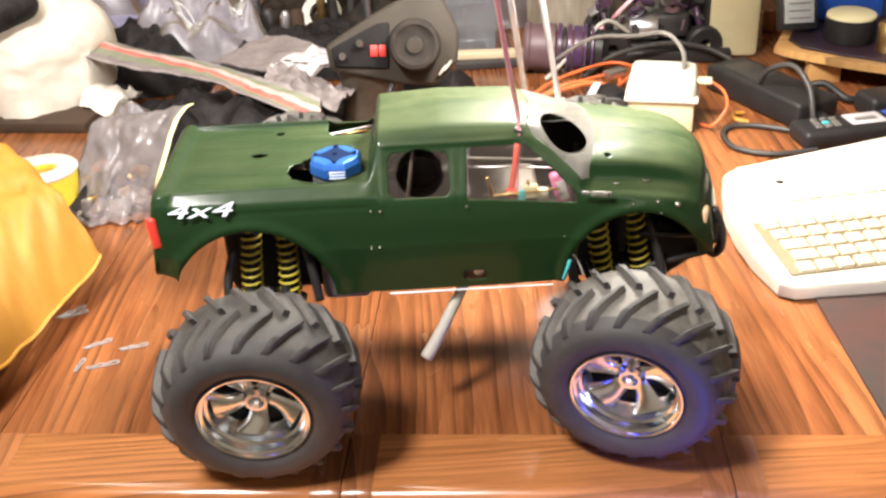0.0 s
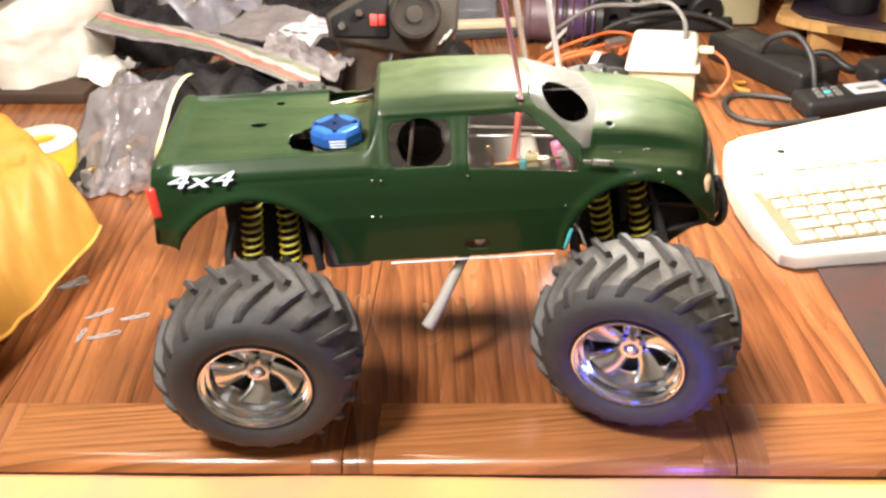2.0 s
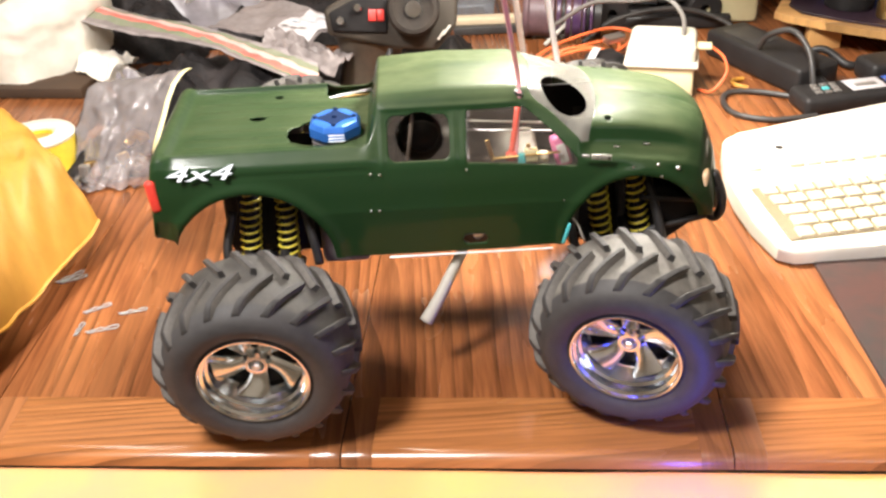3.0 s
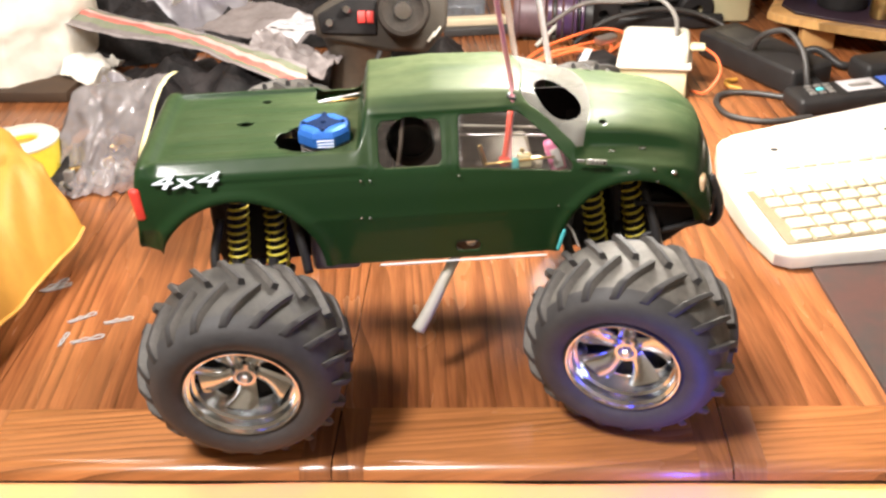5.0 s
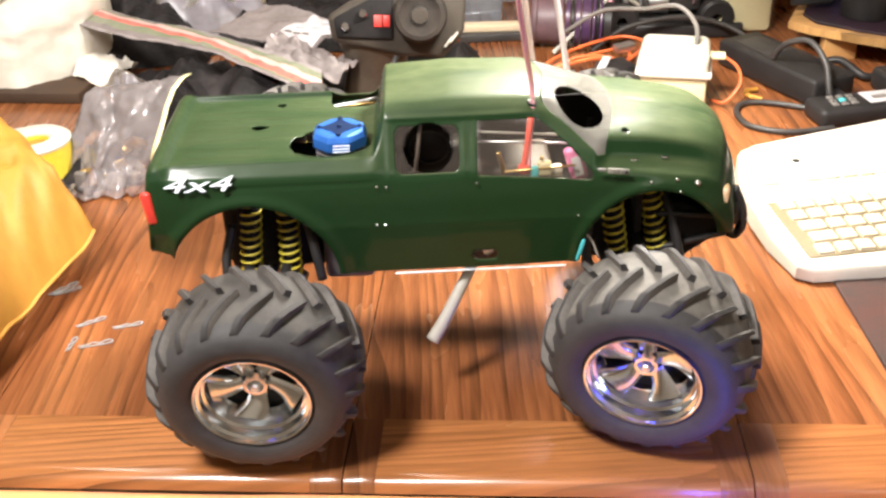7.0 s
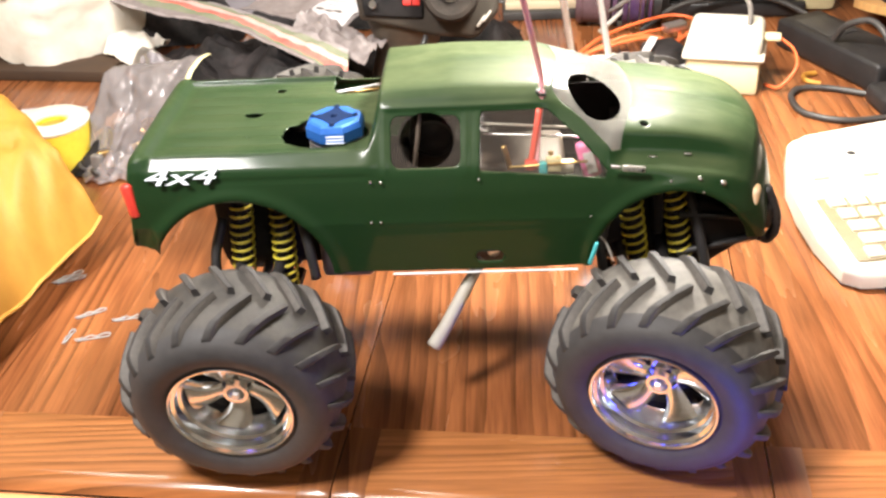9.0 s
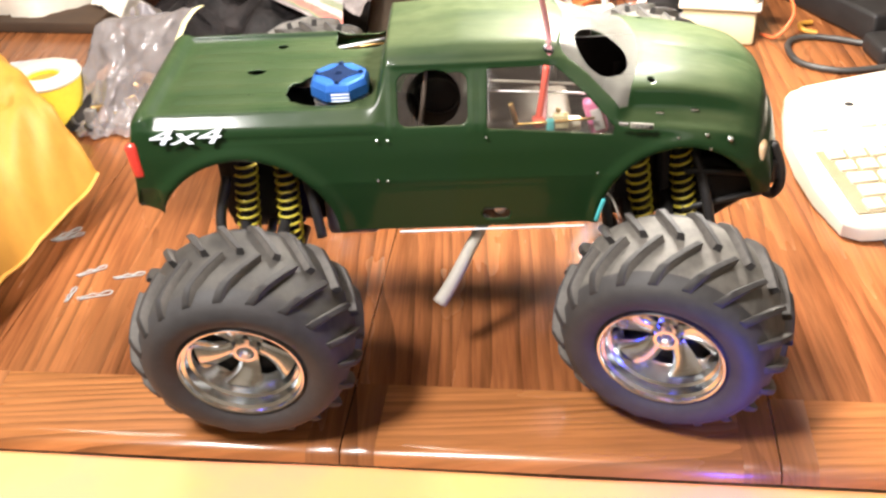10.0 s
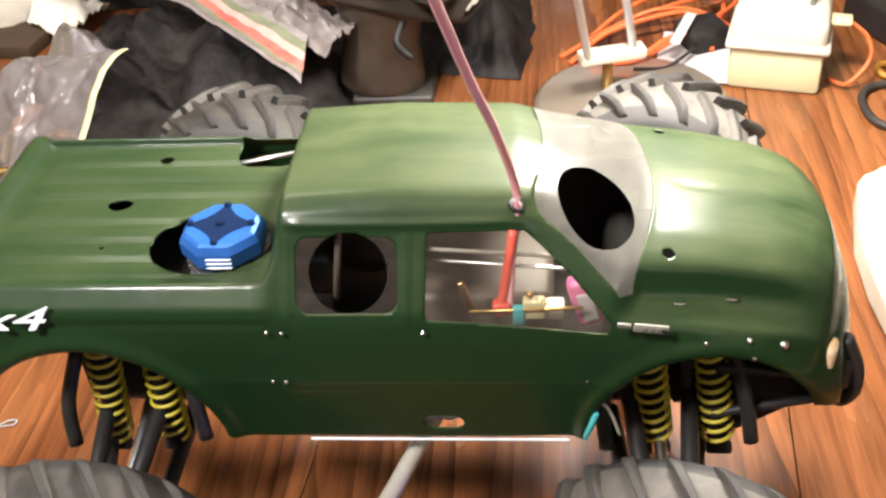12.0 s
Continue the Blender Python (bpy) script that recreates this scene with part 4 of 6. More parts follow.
CAMBER = 8.0
for hx, s in HUBS:
    toe = (20.0 if hx > 0.1 else 1.0)
    # the turned mesh's negative z faces outwards
    face = Matrix.Rotation(radians(90 if s > 0 else -90), 4, "X")
    spin = Matrix.Rotation(radians(-toe), 4, "Z")
    lean = Matrix.Rotation(radians(CAMBER * -s), 4, "X")
    centre = Vector((hx + (0.005 if hx > 0.1 else 0) + ((0.022 if hx > 0.1 else 0.006) if s > 0 else 0), YC + s * (YC - 0.0175) + (0.046 if s > 0 else 0), T + R_T + 0.0095)) - truck.location
    m = Matrix.Translation(centre) @ spin @ lean @ face @ Matrix.Rotation(radians(20 if hx < 0.1 else 52), 4, "Z")
    tyre = child("tyre", FRONT_TYRE if hx > 0.1 else REAR_TYRE, truck, m, "dusty black rubber tyre with angled tread lugs, lamplight in its tread colour" if hx > 0.1 else "black rubber tyre with angled tread lugs, shade in its tread colour")
    for i in range(N_LUG):
        for side, me in enumerate(LUG):
            child("tread_lug", me, tyre, Matrix.Rotation(2 * math.pi * (i + 0.5 * side) / N_LUG, 4, "Z"))
    rim = child("rim", RIM, truck, m, "dished chrome wheel rim")
    child("wheel_backing", DISC, rim, Matrix.Translation((0, 0, -0.006)))
    for i in range(5):
        child("spoke", SPOKE, rim, Matrix.Rotation(2 * math.pi * i / 5, 4, "Z"))
    child("hub_cap", CAP, rim, Matrix())
    child("hub_nut", NUT, rim, Matrix())

# engine with the blue cooling head that stands through the bed
EX, EY = 0.071, 0.143
part("engine_block", box((EX, EY, T + 0.145), (0.042, 0.042, 0.09), 0.005), M_grey, truck, "grey metal engine block")
for k in range(4):
    part("cooling_fin", turned([(0.006, 0), (0.0212, 0), (0.0216, 0.0008), (0.0212, 0.0016), (0.006, 0.0016)], 8, None, Matrix.Translation((EX, EY, T + 0.1995 + 0.0042 * k)), radians(22.5)), M_steel, truck, "silver cooling fin", smooth=False)
head = part("cooling_head", turned([(0, 0.2170), (0.0222, 0.2170), (0.0228, 0.2185), (0.0228, 0.2255), (0.0205, 0.2295), (0.0185, 0.2305), (0.0105, 0.2305), (0.0095, 0.2265), (0, 0.2265)], 8, None, Matrix.Translation((EX, EY, T)), radians(22.5)), M_blue, truck, "blue anodised cooling head", smooth=False)
# flat dark star stands in for the shade of a sunk cross
star = [(EX + r * math.cos(math.pi / 6 * k), EY + r * math.sin(math.pi / 6 * k)) for k, r in enumerate((0.0172, 0.0105, 0.0105) * 4)]
part("recess_shade", slab(star, T + 0.2290, T + 0.2309), M_navy, head, "dark blue cross laid on the head as recess shade", smooth=False)
for k in range(4):
    a = math.pi / 2 * k
    part("head_bolt", turned([(0, 0.0018), (0.0017, 0.0016), (0.0021, 0)], 10, None, Matrix.Translation((EX + 0.0162 * math.cos(a), EY + 0.0162 * math.sin(a), T + 0.2306))), M_navy, head)
for k in range(3):
    part("fin_edge", box((EX + 0.002, EY - 0.0211, T + 0.2182 + 0.0026 * k), (0.0135, 0.0014, 0.0010), 0.0003), M_rod, head, "bare silver fin edge")
part("glow_plug", rod((EX, EY, T + 0.2262), (EX, EY, T + 0.2325), 0.0022, 10), M_navy, head)
part("air_filter", turned([(0, 0), (0.014, 0), (0.0165, 0.003), (0.0165, 0.03), (0.013, 0.034), (0, 0.034)], 20, None, axis_to((0.142, 0.150, T + 0.205), (0.142, 0.185, T + 0.212))), M_black, truck)
part("carburettor", box((0.108, 0.165, T + 0.185), (0.03, 0.022, 0.028), 0.005), M_dark, truck)
part("fuel_tank", box((0.15, 0.205, T + 0.155), (0.08, 0.05, 0.07), 0.01), M_dark, truck)
part("receiver_box", box((0.205, 0.155, T + 0.150), (0.075, 0.06, 0.09), 0.005), M_inside, truck)
# black block and wall added so the windshield cut-out reads dark
part("cutout_dark_block", box((0.268, 0.170, T + 0.140), (0.052, 0.086, 0.040), 0.006), M_void, truck, "black block added to darken the windshield cut-out")
part("cutout_dark_wall", box((0.272, 0.222, T + 0.176), (0.07, 0.004, 0.082), 0.001), M_void, truck)
part("cab_liner", box((0.190, 0.232, T + 0.196), (0.150, 0.003, 0.07), 0.001), M_inside, truck, "brown-grey inner cab panel")
part("cab_rod", rod((0.176, 0.118, T + 0.2325), (0.245, 0.118, T + 0.2265), 0.0011, 8), M_hose, truck, "thin pale rod inside the cab")
# black block added under the bed hole so it looks dark inside
part("bed_hole_cover", box((-0.006, 0.186, T + 0.186), (0.044, 0.06, 0.036), 0.006), M_void, truck)
part("fuel_line", tube([(0.130, 0.124, T + 0.196), (0.133, 0.122, T + 0.215), (0.136, 0.128, T + 0.238)], 0.0019, 8, 6), M_inside, truck)
for k in range(7):
    part("filter_rib", turned([(0.0155, 0), (0.0178, 0.0006), (0.0178, 0.0022), (0.0155, 0.0028), (0.0155, 0)], 22, None, axis_to((0.142, 0.1502 + 0.0045 * k, T + 0.205 + 0.0009 * k), (0.142, 0.190, T + 0.213))), M_dark, truck)
part("throttle_rod", rod((0.058, 0.228, T + 0.2125), (0.102, 0.236, T + 0.2165), 0.0014, 8), M_steel, truck)
part("throttle_rod", rod((0.065, 0.244, T + 0.206), (0.102, 0.246, T + 0.208), 0.0012, 8), M_brass, truck)
part("linkage", rod((0.182, 0.122, T + 0.222), (0.262, 0.116, T + 0.219), 0.0009, 6), M_steel, truck)
part("servo_horn", box((0.1985, 0.110, T + 0.208), (0.004, 0.003, 0.020), 0.001, Matrix.Rotation(radians(-14), 4, "Y")), M_brass, truck)
part("servo_arm", rod((0.2, 0.105, T + 0.2025), (0.256, 0.103, T + 0.2065), 0.0011, 8), M_brass, truck)
for x, z in ((0.230, 0.2125), (0.235, 0.208), (0.231, 0.2035)):
    part("linkage_ball", turned([(0, -0.002), (0.0016, -0.0012), (0.002, 0), (0.0016, 0.0012), (0, 0.002)], 10, None, Matrix.Translation((x, 0.106, T + z))), M_brass, truck, "small brass linkage ball")
part("receiver_case", box((0.2420, 0.112, T + 0.1985), (0.010, 0.008, 0.009), 0.0015), M_white, truck, "cream receiver case")
part("servo_tag", box((0.2245, 0.105, T + 0.2005), (0.006, 0.004, 0.011), 0.001), M_cyan, truck)
part("battery_pack", box((0.2575, 0.113, T + 0.2035), (0.0135, 0.010, 0.028), 0.003, Matrix.Rotation(radians(-16), 4, "Y")), M_pink, truck, "pink wrapped battery pack with white label")
part("battery_label", box((0.2585, 0.1072, T + 0.2030), (0.0075, 0.0016, 0.017), 0.0005, Matrix.Rotation(radians(-16), 4, "Y")), M_paper, truck)
ant = [(0.2195, 0.108, T + 0.200), (0.2215, 0.116, T + 0.226), (0.2245, 0.128, T + 0.2555), (0.217, 0.108, T + 0.302), (0.208, 0.072, T + 0.352), (0.194, 0.012, T + 0.44)]
part("antenna", tube(ant, 0.0021, 10, 8), M_littube, truck, "red plastic antenna tube, coloured pink for the strong light on it")
part("antenna_grommet", turned([(0.0023, 0.0006), (0.0036, 0.0006), (0.004, 0.0002), (0.004, -0.001), (0.0023, -0.001)], 18, None, Matrix.Translation((0.2242, 0.1275, T + 0.2505)) @ Matrix.Rotation(radians(24), 4, "Y") @ Matrix.Rotation(radians(14), 4, "X")), M_black, truck, "black rubber grommet")
part("antenna_mount", box((0.2160, 0.108, T + 0.203), (0.009, 0.007, 0.007), 0.0015), M_redtube, truck)
part("antenna_sleeve", tube([(0.2150, 0.107, T + 0.199), (0.2192, 0.113, T + 0.222), (0.2225, 0.121, T + 0.2405)], 0.0024, 10, 6), M_redtube, truck, "red antenna holder")
part("receiver_cover", box((0.232, 0.107, T + 0.2035), (0.011, 0.006, 0.011), 0.001), M_cream, truck, "cream receiver cover")
part("exhaust_hose", tube([(0.178, 0.116, T + 0.118), (0.17, 0.109, T + 0.108), (0.150, 0.093, T + 0.076), (0.1375, 0.085, T + 0.058)], (0.0042, 0.0058), 14, 6), M_hose, truck, "grey silicone exhaust hose")
soft(part("exhaust_tip", turned([(0, 0), (0.0042, 0), (0.0046, 0.001), (0.0046, 0.02), (0, 0.02)], 16, None, axis_to((0.187, 0.1005, T + 0.1335), (0.180, 0.14, T + 0.137))), M_steel, truck, "bright metal tip behind the sill opening"), 40)
part("front_wire", tube([(0.262, 0.098, T + 0.15), (0.270, 0.096, T + 0.142), (0.276, 0.094, T + 0.126)], 0.0009, 6, 6), M_hose, truck)
part("arch_reflector", box((0.2605, YC - 0.0858, T + 0.136), (0.003, 0.003, 0.02), 0.001, Matrix.Rotation(radians(16), 4, "Y")), M_cyan, body, "bright cyan edge tape")
# front bumper bars
for s in (-1, 1):
    part("bumper_bar", tube([(0.389, YC + s * 0.058, T + 0.172), (0.3965, YC + s * 0.06, T + 0.153), (0.398, YC + s * 0.06, T + 0.138), (0.394, YC + s * 0.058, T + 0.128), (0.388, YC + s * 0.057, T + 0.130)], 0.0042, 8, 6), M_black, truck, "curved black bumper bar")
    part("bumper_stay", rod((0.31, YC + s * 0.03, T + 0.10), (0.352, YC + s * 0.045, T + 0.125), 0.0035, 8), M_void, truck)
b = bmesh.new()
lo = [b.verts.new((x, YC - 0.055, T + z)) for x, z in ((0.318, 0.098), (0.336, 0.094), (0.384, 0.128), (0.380, 0.142), (0.345, 0.160), (0.322, 0.150))]
hi = [b.verts.new((v.co.x, YC + 0.055, v.co.z)) for v in lo]
for i in range(6):
    b.faces.new((lo[i], lo[(i + 1) % 6], hi[(i + 1) % 6], hi[i]))
b.faces.new(lo[::-1])
b.faces.new(hi)
bmesh.ops.recalc_face_normals(b, faces=b.faces)
bmesh.ops.bevel(b, geom=b.edges[:], offset=0.003, segments=2, profile=0.5, affect="EDGES")
part("front_skid", b, M_void, truck, "black front skid and bulkhead")
for z0, z1 in ((0.152, 0.146), (0.118, 0.130)):
    part("bumper_strut", rod((0.326, YC - 0.060, T + z0), (0.386, YC - 0.058, T + z1), 0.0028, 8), M_black, truck)
part("bumper_beam", box((0.389, YC, T + 0.150), (0.012, 0.13, 0.022), 0.004), M_black, truck, "black front bumper beam")

# ---- desk lamp behind the truck ----
lamp = thing("desk_lamp", (0.328, 0.645, T), "desk lamp with round grey base and two silver arm rods", "lamp")
part("base", turned([(0, 0), (0.097, 0), (0.098, 0.003), (0.096, 0.009), (0.09, 0.0115), (0, 0.0125)], 56, None, Matrix.Translation((0.328, 0.645, T + 0.0005))), M_lampbase, lamp, "shiny grey round base")
part("post", rod((0.305, 0.66, T + 0.012), (0.305, 0.66, T + 0.052), 0.0052), M_brass, lamp, "brass post")
part("bracket", box((0.308, 0.655, T + 0.057), (0.066, 0.02, 0.011), 0.002, Matrix.Rotation(radians(14), 4, "Z")), M_white, lamp, "white bracket")
part("arm_rod", rod((0.285, 0.645, T + 0.055), (0.200, 0.394, T + 0.59), 0.0042), M_rod, lamp, "silver arm rod")
part("arm_rod", rod((0.330, 0.660, T + 0.055), (0.235, 0.560, T + 0.59), 0.0042), M_rod, lamp, "silver arm rod")
part("crossbar", box((0.2245, 0.468, T + 0.597), (0.09, 0.2, 0.014), 0.003), M_white, lamp)
hx, hy, hz = LAMP_HEAD
part("shade", turned([(0.03, 0.085), (0.045, 0.08), (0.085, 0.01), (0.082, 0.01), (0.043, 0.076), (0.03, 0.08)], 36, None, Matrix.Translation((hx, hy, hz))), M_white, lamp, "white metal shade")
part("shade_cap", turned([(0, 0.088), (0.031, 0.088), (0.031, 0.07), (0, 0.07)], 24, None, Matrix.Translation((hx, hy, hz))), M_white, lamp)
part("head_arm", rod((0.225, 0.45, T + 0.60), (hx, hy, hz + 0.08), 0.006), M_steel, lamp)

# ---- keyboard, mat ----
kb = thing("keyboard", (0.6, 0.36, T), "cream computer keyboard with rounded ergonomic corner, yellowed keys", "keyboard")
KOUT = [(0.500, 0.238), (0.515, 0.228), (0.60, 0.230), (0.80, 0.245), (0.98, 0.27), (0.98, 0.60), (0.76, 0.552), (0.62, 0.512), (0.525, 0.484), (0.510, 0.478), (0.503, 0.468), (0.488, 0.40), (0.4855, 0.345), (0.489, 0.29)]
soft(part("case", slab(KOUT, T + 0.003, T + 0.019, 0.006, lambda x, y: 0.05 * (y - 0.23)), M_white, kb, "cream case"), 35)
KA = radians(6)


def key_at(u, v, w, d, name="key", mat=None, h=0.006):
    c = Vector((0.512 + u * math.cos(KA) - v * math.sin(KA), 0.256 + u * math.sin(KA) + v * math.cos(KA), 0))
    c.z = T + 0.019 + 0.05 * (c.y - 0.23) + h / 2 - 0.001
    b = box(c, (w, d, h), 0.0016, Matrix.Rotation(KA, 4, "Z") @ Matrix.Rotation(radians(2.8), 4, "X"), 2)
    soft(part(name, b, mat or M_key, kb), 35)


for r, (n, off) in enumerate(((10, 0.0), (10, 0.004), (10, 0.002), (10, 0.0), (10, -0.003))):
    u = off + 0.012
    for k in range(n):
        w = 0.0285 if k == 0 and r in (1, 2) else 0.019
        key_at(u + w / 2, 0.0 + r * 0.0215, w - 0.0022, 0.0165)
        u += w + 0.0022
# added plate under the keys, coloured as the shade in their gaps
key_at(0.120, 0.043, 0.236, 0.108, "key_gap_shade", M_keyshade, h=0.0024)
for g0 in (0.012, 0.063, 0.150, 0.24):
    for k in range(4 if g0 > 0.02 else 1):
        key_at(g0 + 0.01 + k * 0.0205, 0.139, 0.0175, 0.013, h=0.005)
for u, v in ((0.052, 0.178), (0.2, 0.184)):
    c = Vector((0.512 + u, 0.256 + u * 0.18 + v, 0))
    part("screw_recess", turned([(0, 0.0006), (0.0042, 0.0006), (0.005, 0)], 14, None, Matrix.Translation((c.x, c.y, T + 0.0192 + 0.05 * (c.y - 0.23)))), M_black, kb)

mat_out = [(0.536, 0.233), (0.530, 0.04), (0.528, -0.05), (0.545, -0.06), (0.84, -0.075), (0.86, 0.235)]
soft(tagged(part("mouse_mat", slab(mat_out, T + 0.0005, T + 0.004, 0.0012), M_mat), "worn dark mouse mat with faded reddish print", "mat"), 40)

# ---- yellow padded envelope and small clips ----
env = thing("padded_envelope", (-0.40, 0.38, T), "bulging yellow padded mailing envelope lying on the table", "envelope")


def envelope(u, v, top=True):
    """A stuffed envelope: two bulging faces that meet in a seam a little above the table."""
    a = Vector((-0.213, 0.332, 0)) + u * Vector((-0.235, 0.285, 0)) + v * Vector((-0.060, -0.250, 0)) + u * v * Vector((-0.12, -0.05, 0))
    m = min(u, v, 1 - u, 1 - v)
    e = min(1.0, m * 5.5)
    corner = math.exp(-(u / 0.07) ** 2 - (v / 0.09) ** 2)
    seam = 0.034 + 0.006 * rough_noise((4 * u, 4 * v, 0), 1.6, 3) + 0.010 * corner
    if not top:
        return Vector((a.x, a.y, T + 0.0025 + (seam - 0.0025) * (1 - e) ** 2))
    lift = 0.098 * (1 - (1 - e) ** 2.6) + 0.026 * math.sin(math.pi * u) * math.sin(math.pi * v)
    crease = max(0.0, 1 - abs(rough_noise((a.x * 1.7, a.y, 0), 9, 4)) * 8) * max(0.0, 1 - m * 3.2)
    pucker = 0.006 * math.sin(46 * (u + 0.7 * v)) * math.exp(-((m - 0.05) / 0.06) ** 2)
    wr = 0.006 * rough_noise((a.x, a.y, 0), 13, 2) - 0.010 * crease + 0.012 * rough_noise((a.x, a.y, 0), 5, 7) + pucker
    return Vector((a.x, a.y, T + seam + lift + wr * min(1, e * 2)))


b = sheet(72, 60, envelope)
low = sheet(36, 30, lambda u, v: envelope(u, v, False))
me = bpy.data.meshes.new("tmp")
low.to_mesh(me)
low.free()
b.from_mesh(me)
bpy.data.meshes.remove(me)
soft(part("envelope_body", b, M_kraft, env, "yellow kraft paper"), 70)
for s0, s1 in (((0.0, 0.0), (1.0, 0.0)), ((0.0, 0.0), (0.0, 1.0))):
    edge = [envelope(s0[0] + (s1[0] - s0[0]) * k / 14, s0[1] + (s1[1] - s0[1]) * k / 14) for k in range(15)]
    soft(part("seam_fold", tube(edge, 0.0022, 6, 3), M_kraft, env), 60)
for k in range(5):
    p, q = envelope(0.16 + 0.012 * k, 0.86 - 0.03 * k), envelope(0.20 + 0.012 * k, 0.80 - 0.03 * k)
    part("print_bar", box((p + q) / 2 + Vector((0.001, -0.001, 0.0025)), (0.0035, 0.013, 0.0008), 0.0002, Matrix.Rotation(radians(-28), 4, "Z") @ Matrix.Rotation(radians(35), 4, "Y")), M_print, env)


def body_clip(x, y, turn, size=1.0):
    c = thing("body_clip", (x, y, T), "small bent silver wire body clip lying on the table", "clip", "body clips on the table")
    m = Matrix.Translation((x, y, T + 0.0012)) @ Matrix.Rotation(radians(turn), 4, "Z") @ Matrix.Scale(size, 4)
    pts = [(-0.018, 0.001, 0), (-0.008, 0.0015, 0), (-0.002, 0.004, 0), (0.004, 0.001, 0.0), (0.010, 0.004, 0), (0.016, 0.0035, 0), (0.018, 0, 0.001), (0.015, -0.0035, 0.001), (0.008, -0.002, 0), (-0.016, -0.002, 0)]
    part("wire", tube([m @ Vector(p) for p in pts], 0.0006, 6, 6), M_lcd, c)


for x, y, a, k in ((-0.196, 0.222, 28, 0.8), (-0.158, 0.213, 12, 0.8), (-0.182, 0.184, 14, 0.9), (-0.205, 0.186, 80, 0.6), (-0.241, 0.286, 40, 0.9), (-0.236, 0.281, 24, 0.8)):
    body_clip(x, y, a, k)

# ---- tape roll, zip bag with parts ----
tr = thing("tape_roll", (-0.338, 0.545, T), "roll of yellow tape with white rim on its side", "tape")
mt = Matrix.Translation((-0.338, 0.545, T + 0.002))
soft(part("roll", turned([(0.018, 0.0), (0.043, 0.0), (0.043, 0.05), (0.018, 0.05), (0.018, 0.0)], 40, None, mt), M_yellowtape, tr), 40)
soft(part("rim", turned([(0.019, 0.05), (0.044, 0.05), (0.0445, 0.053), (0.04, 0.056), (0.022, 0.056), (0.019, 0.053), (0.019, 0.05)], 40, None, mt), M_white, tr, "white plastic rim"), 40)
soft(part("core", turned([(0.0175, 0.001), (0.0175, 0.046), (0.008, 0.046), (0, 0.044)], 30, None, mt), M_kraft, tr), 40)

zb = thing("zip_bag", (-0.22, 0.61, T), "crumpled clear zip bag full of small metal parts", "plastic bag")


def bag(u, v):
    """The film rises from the table to a ridge at v = 0.62 and drops behind it."""
    x = -0.345 + 0.145 * u + (0.035 + 0.02 * u) * min(v / 0.62, 1.3)
    y = 0.500 - 0.018 * u + (0.11 - 0.025 * u) * v / 0.62
    x += 0.022 * rough_noise((3 * v, u, 0), 1.6, 5) * (1 - u)
    y += 0.028 * rough_noise((u, 0.5 * v, 0), 4.0, 6) * (1 - v)
    rise = min(v / 0.62, (1 - v) / 0.38)
    z = (0.085 + 0.03 * u) * math.sin(min(1, rise) * math.pi / 2) * min(1, 0.25 + u * 3)
    lumpy = max(0, 1 - 1.5 * abs(v - 0.22)) * (1 - 0.6 * u)
    z += (0.038 * rough_noise((x, y, 0), 8, 3) + 0.010 * max(0, 1 - abs(rough_noise((x, y, 0), 10, 1)) * 5)) * lumpy * min(1, 8 * v)
    z += 0.006 * rough_noise((x, y, 0), 9, 8)
    return Vector((x, y, T + 0.003 + max(0, z)))


soft(part("bag_film", sheet(56, 56, bag), M_bag, zb, "wrinkled clear film"), 80)
part("zip_strip", sheet(24, 2, lambda u, v: bag(1, 0.12 + 0.50 * u) + Vector((0.001 + 0.006 * v, -0.001, 0.003)), 0.001), M_yellowzip, zb, "pale yellow zip strip")
rng = random.Random(4)
for k in range(26):
    u, v = rng.uniform(0.1, 0.75), rng.uniform(0.06, 0.42)
    p = bag(u, v)
    z = T + 0.004 + rng.uniform(0.1, 0.6) * (p.z - T)
    mm = Euler((rng.uniform(0, 3), rng.uniform(0, 3), rng.uniform(0, 3))).to_matrix().to_4x4()
    if k % 3 == 0:
        part("loose_part", turned([(0.006, -0.003), (0.011, -0.003), (0.011, 0.003), (0.006, 0.003), (0.006, -0.003)], 14, None, Matrix.Translation((p.x, p.y, z)) @ mm), M_grey if k % 2 else M_dark, zb)
    else:
        part("loose_part", box((p.x, p.y, z), (rng.uniform(0.012, 0.035), rng.uniform(0.008, 0.016), rng.uniform(0.004, 0.01)), 0.0012, mm), (M_dark, M_grey, M_brass)[k % 3], zb)

# ---- white cloth cap with a black pouch on it, card and paper below ----
def cap_f(u, v):
    """A slumped cap: steep sides with a rounded lobe, an uneven hem and a few folds."""
    a, th = 2 * math.pi * u, v * math.pi / 2
    lobe = math.exp(-((math.sin((a - 5.9) / 2) / 0.42) ** 2))
    r = 0.112 * math.sin(th) ** 0.62 * (1 + 0.05 * math.sin(3 * a + 0.6) + 0.03 * math.sin(8 * a) * v ** 3)
    r *= 1 + 0.16 * lobe * math.sin(2 * th)
    x, y = -0.462 + 1.05 * r * math.cos(a), 0.935 + 0.98 * r * math.sin(a)
    hem = 0.02 + 0.012 * math.sin(2 * a + 1.0) + 0.006 * math.sin(5 * a)
    z = hem + (0.172 - hem) * max(0.0, math.cos(th)) ** 0.62
    fold = 0.010 * max(0, 1 - abs(rough_noise((x, y, z), 9, 5)) * 5) * v
    return Vector((x - fold * math.cos(a), y - fold * math.sin(a), T + z + 0.010 * rough_noise((x, y, 0), 14, 5) * (1 - 0.6 * v)))


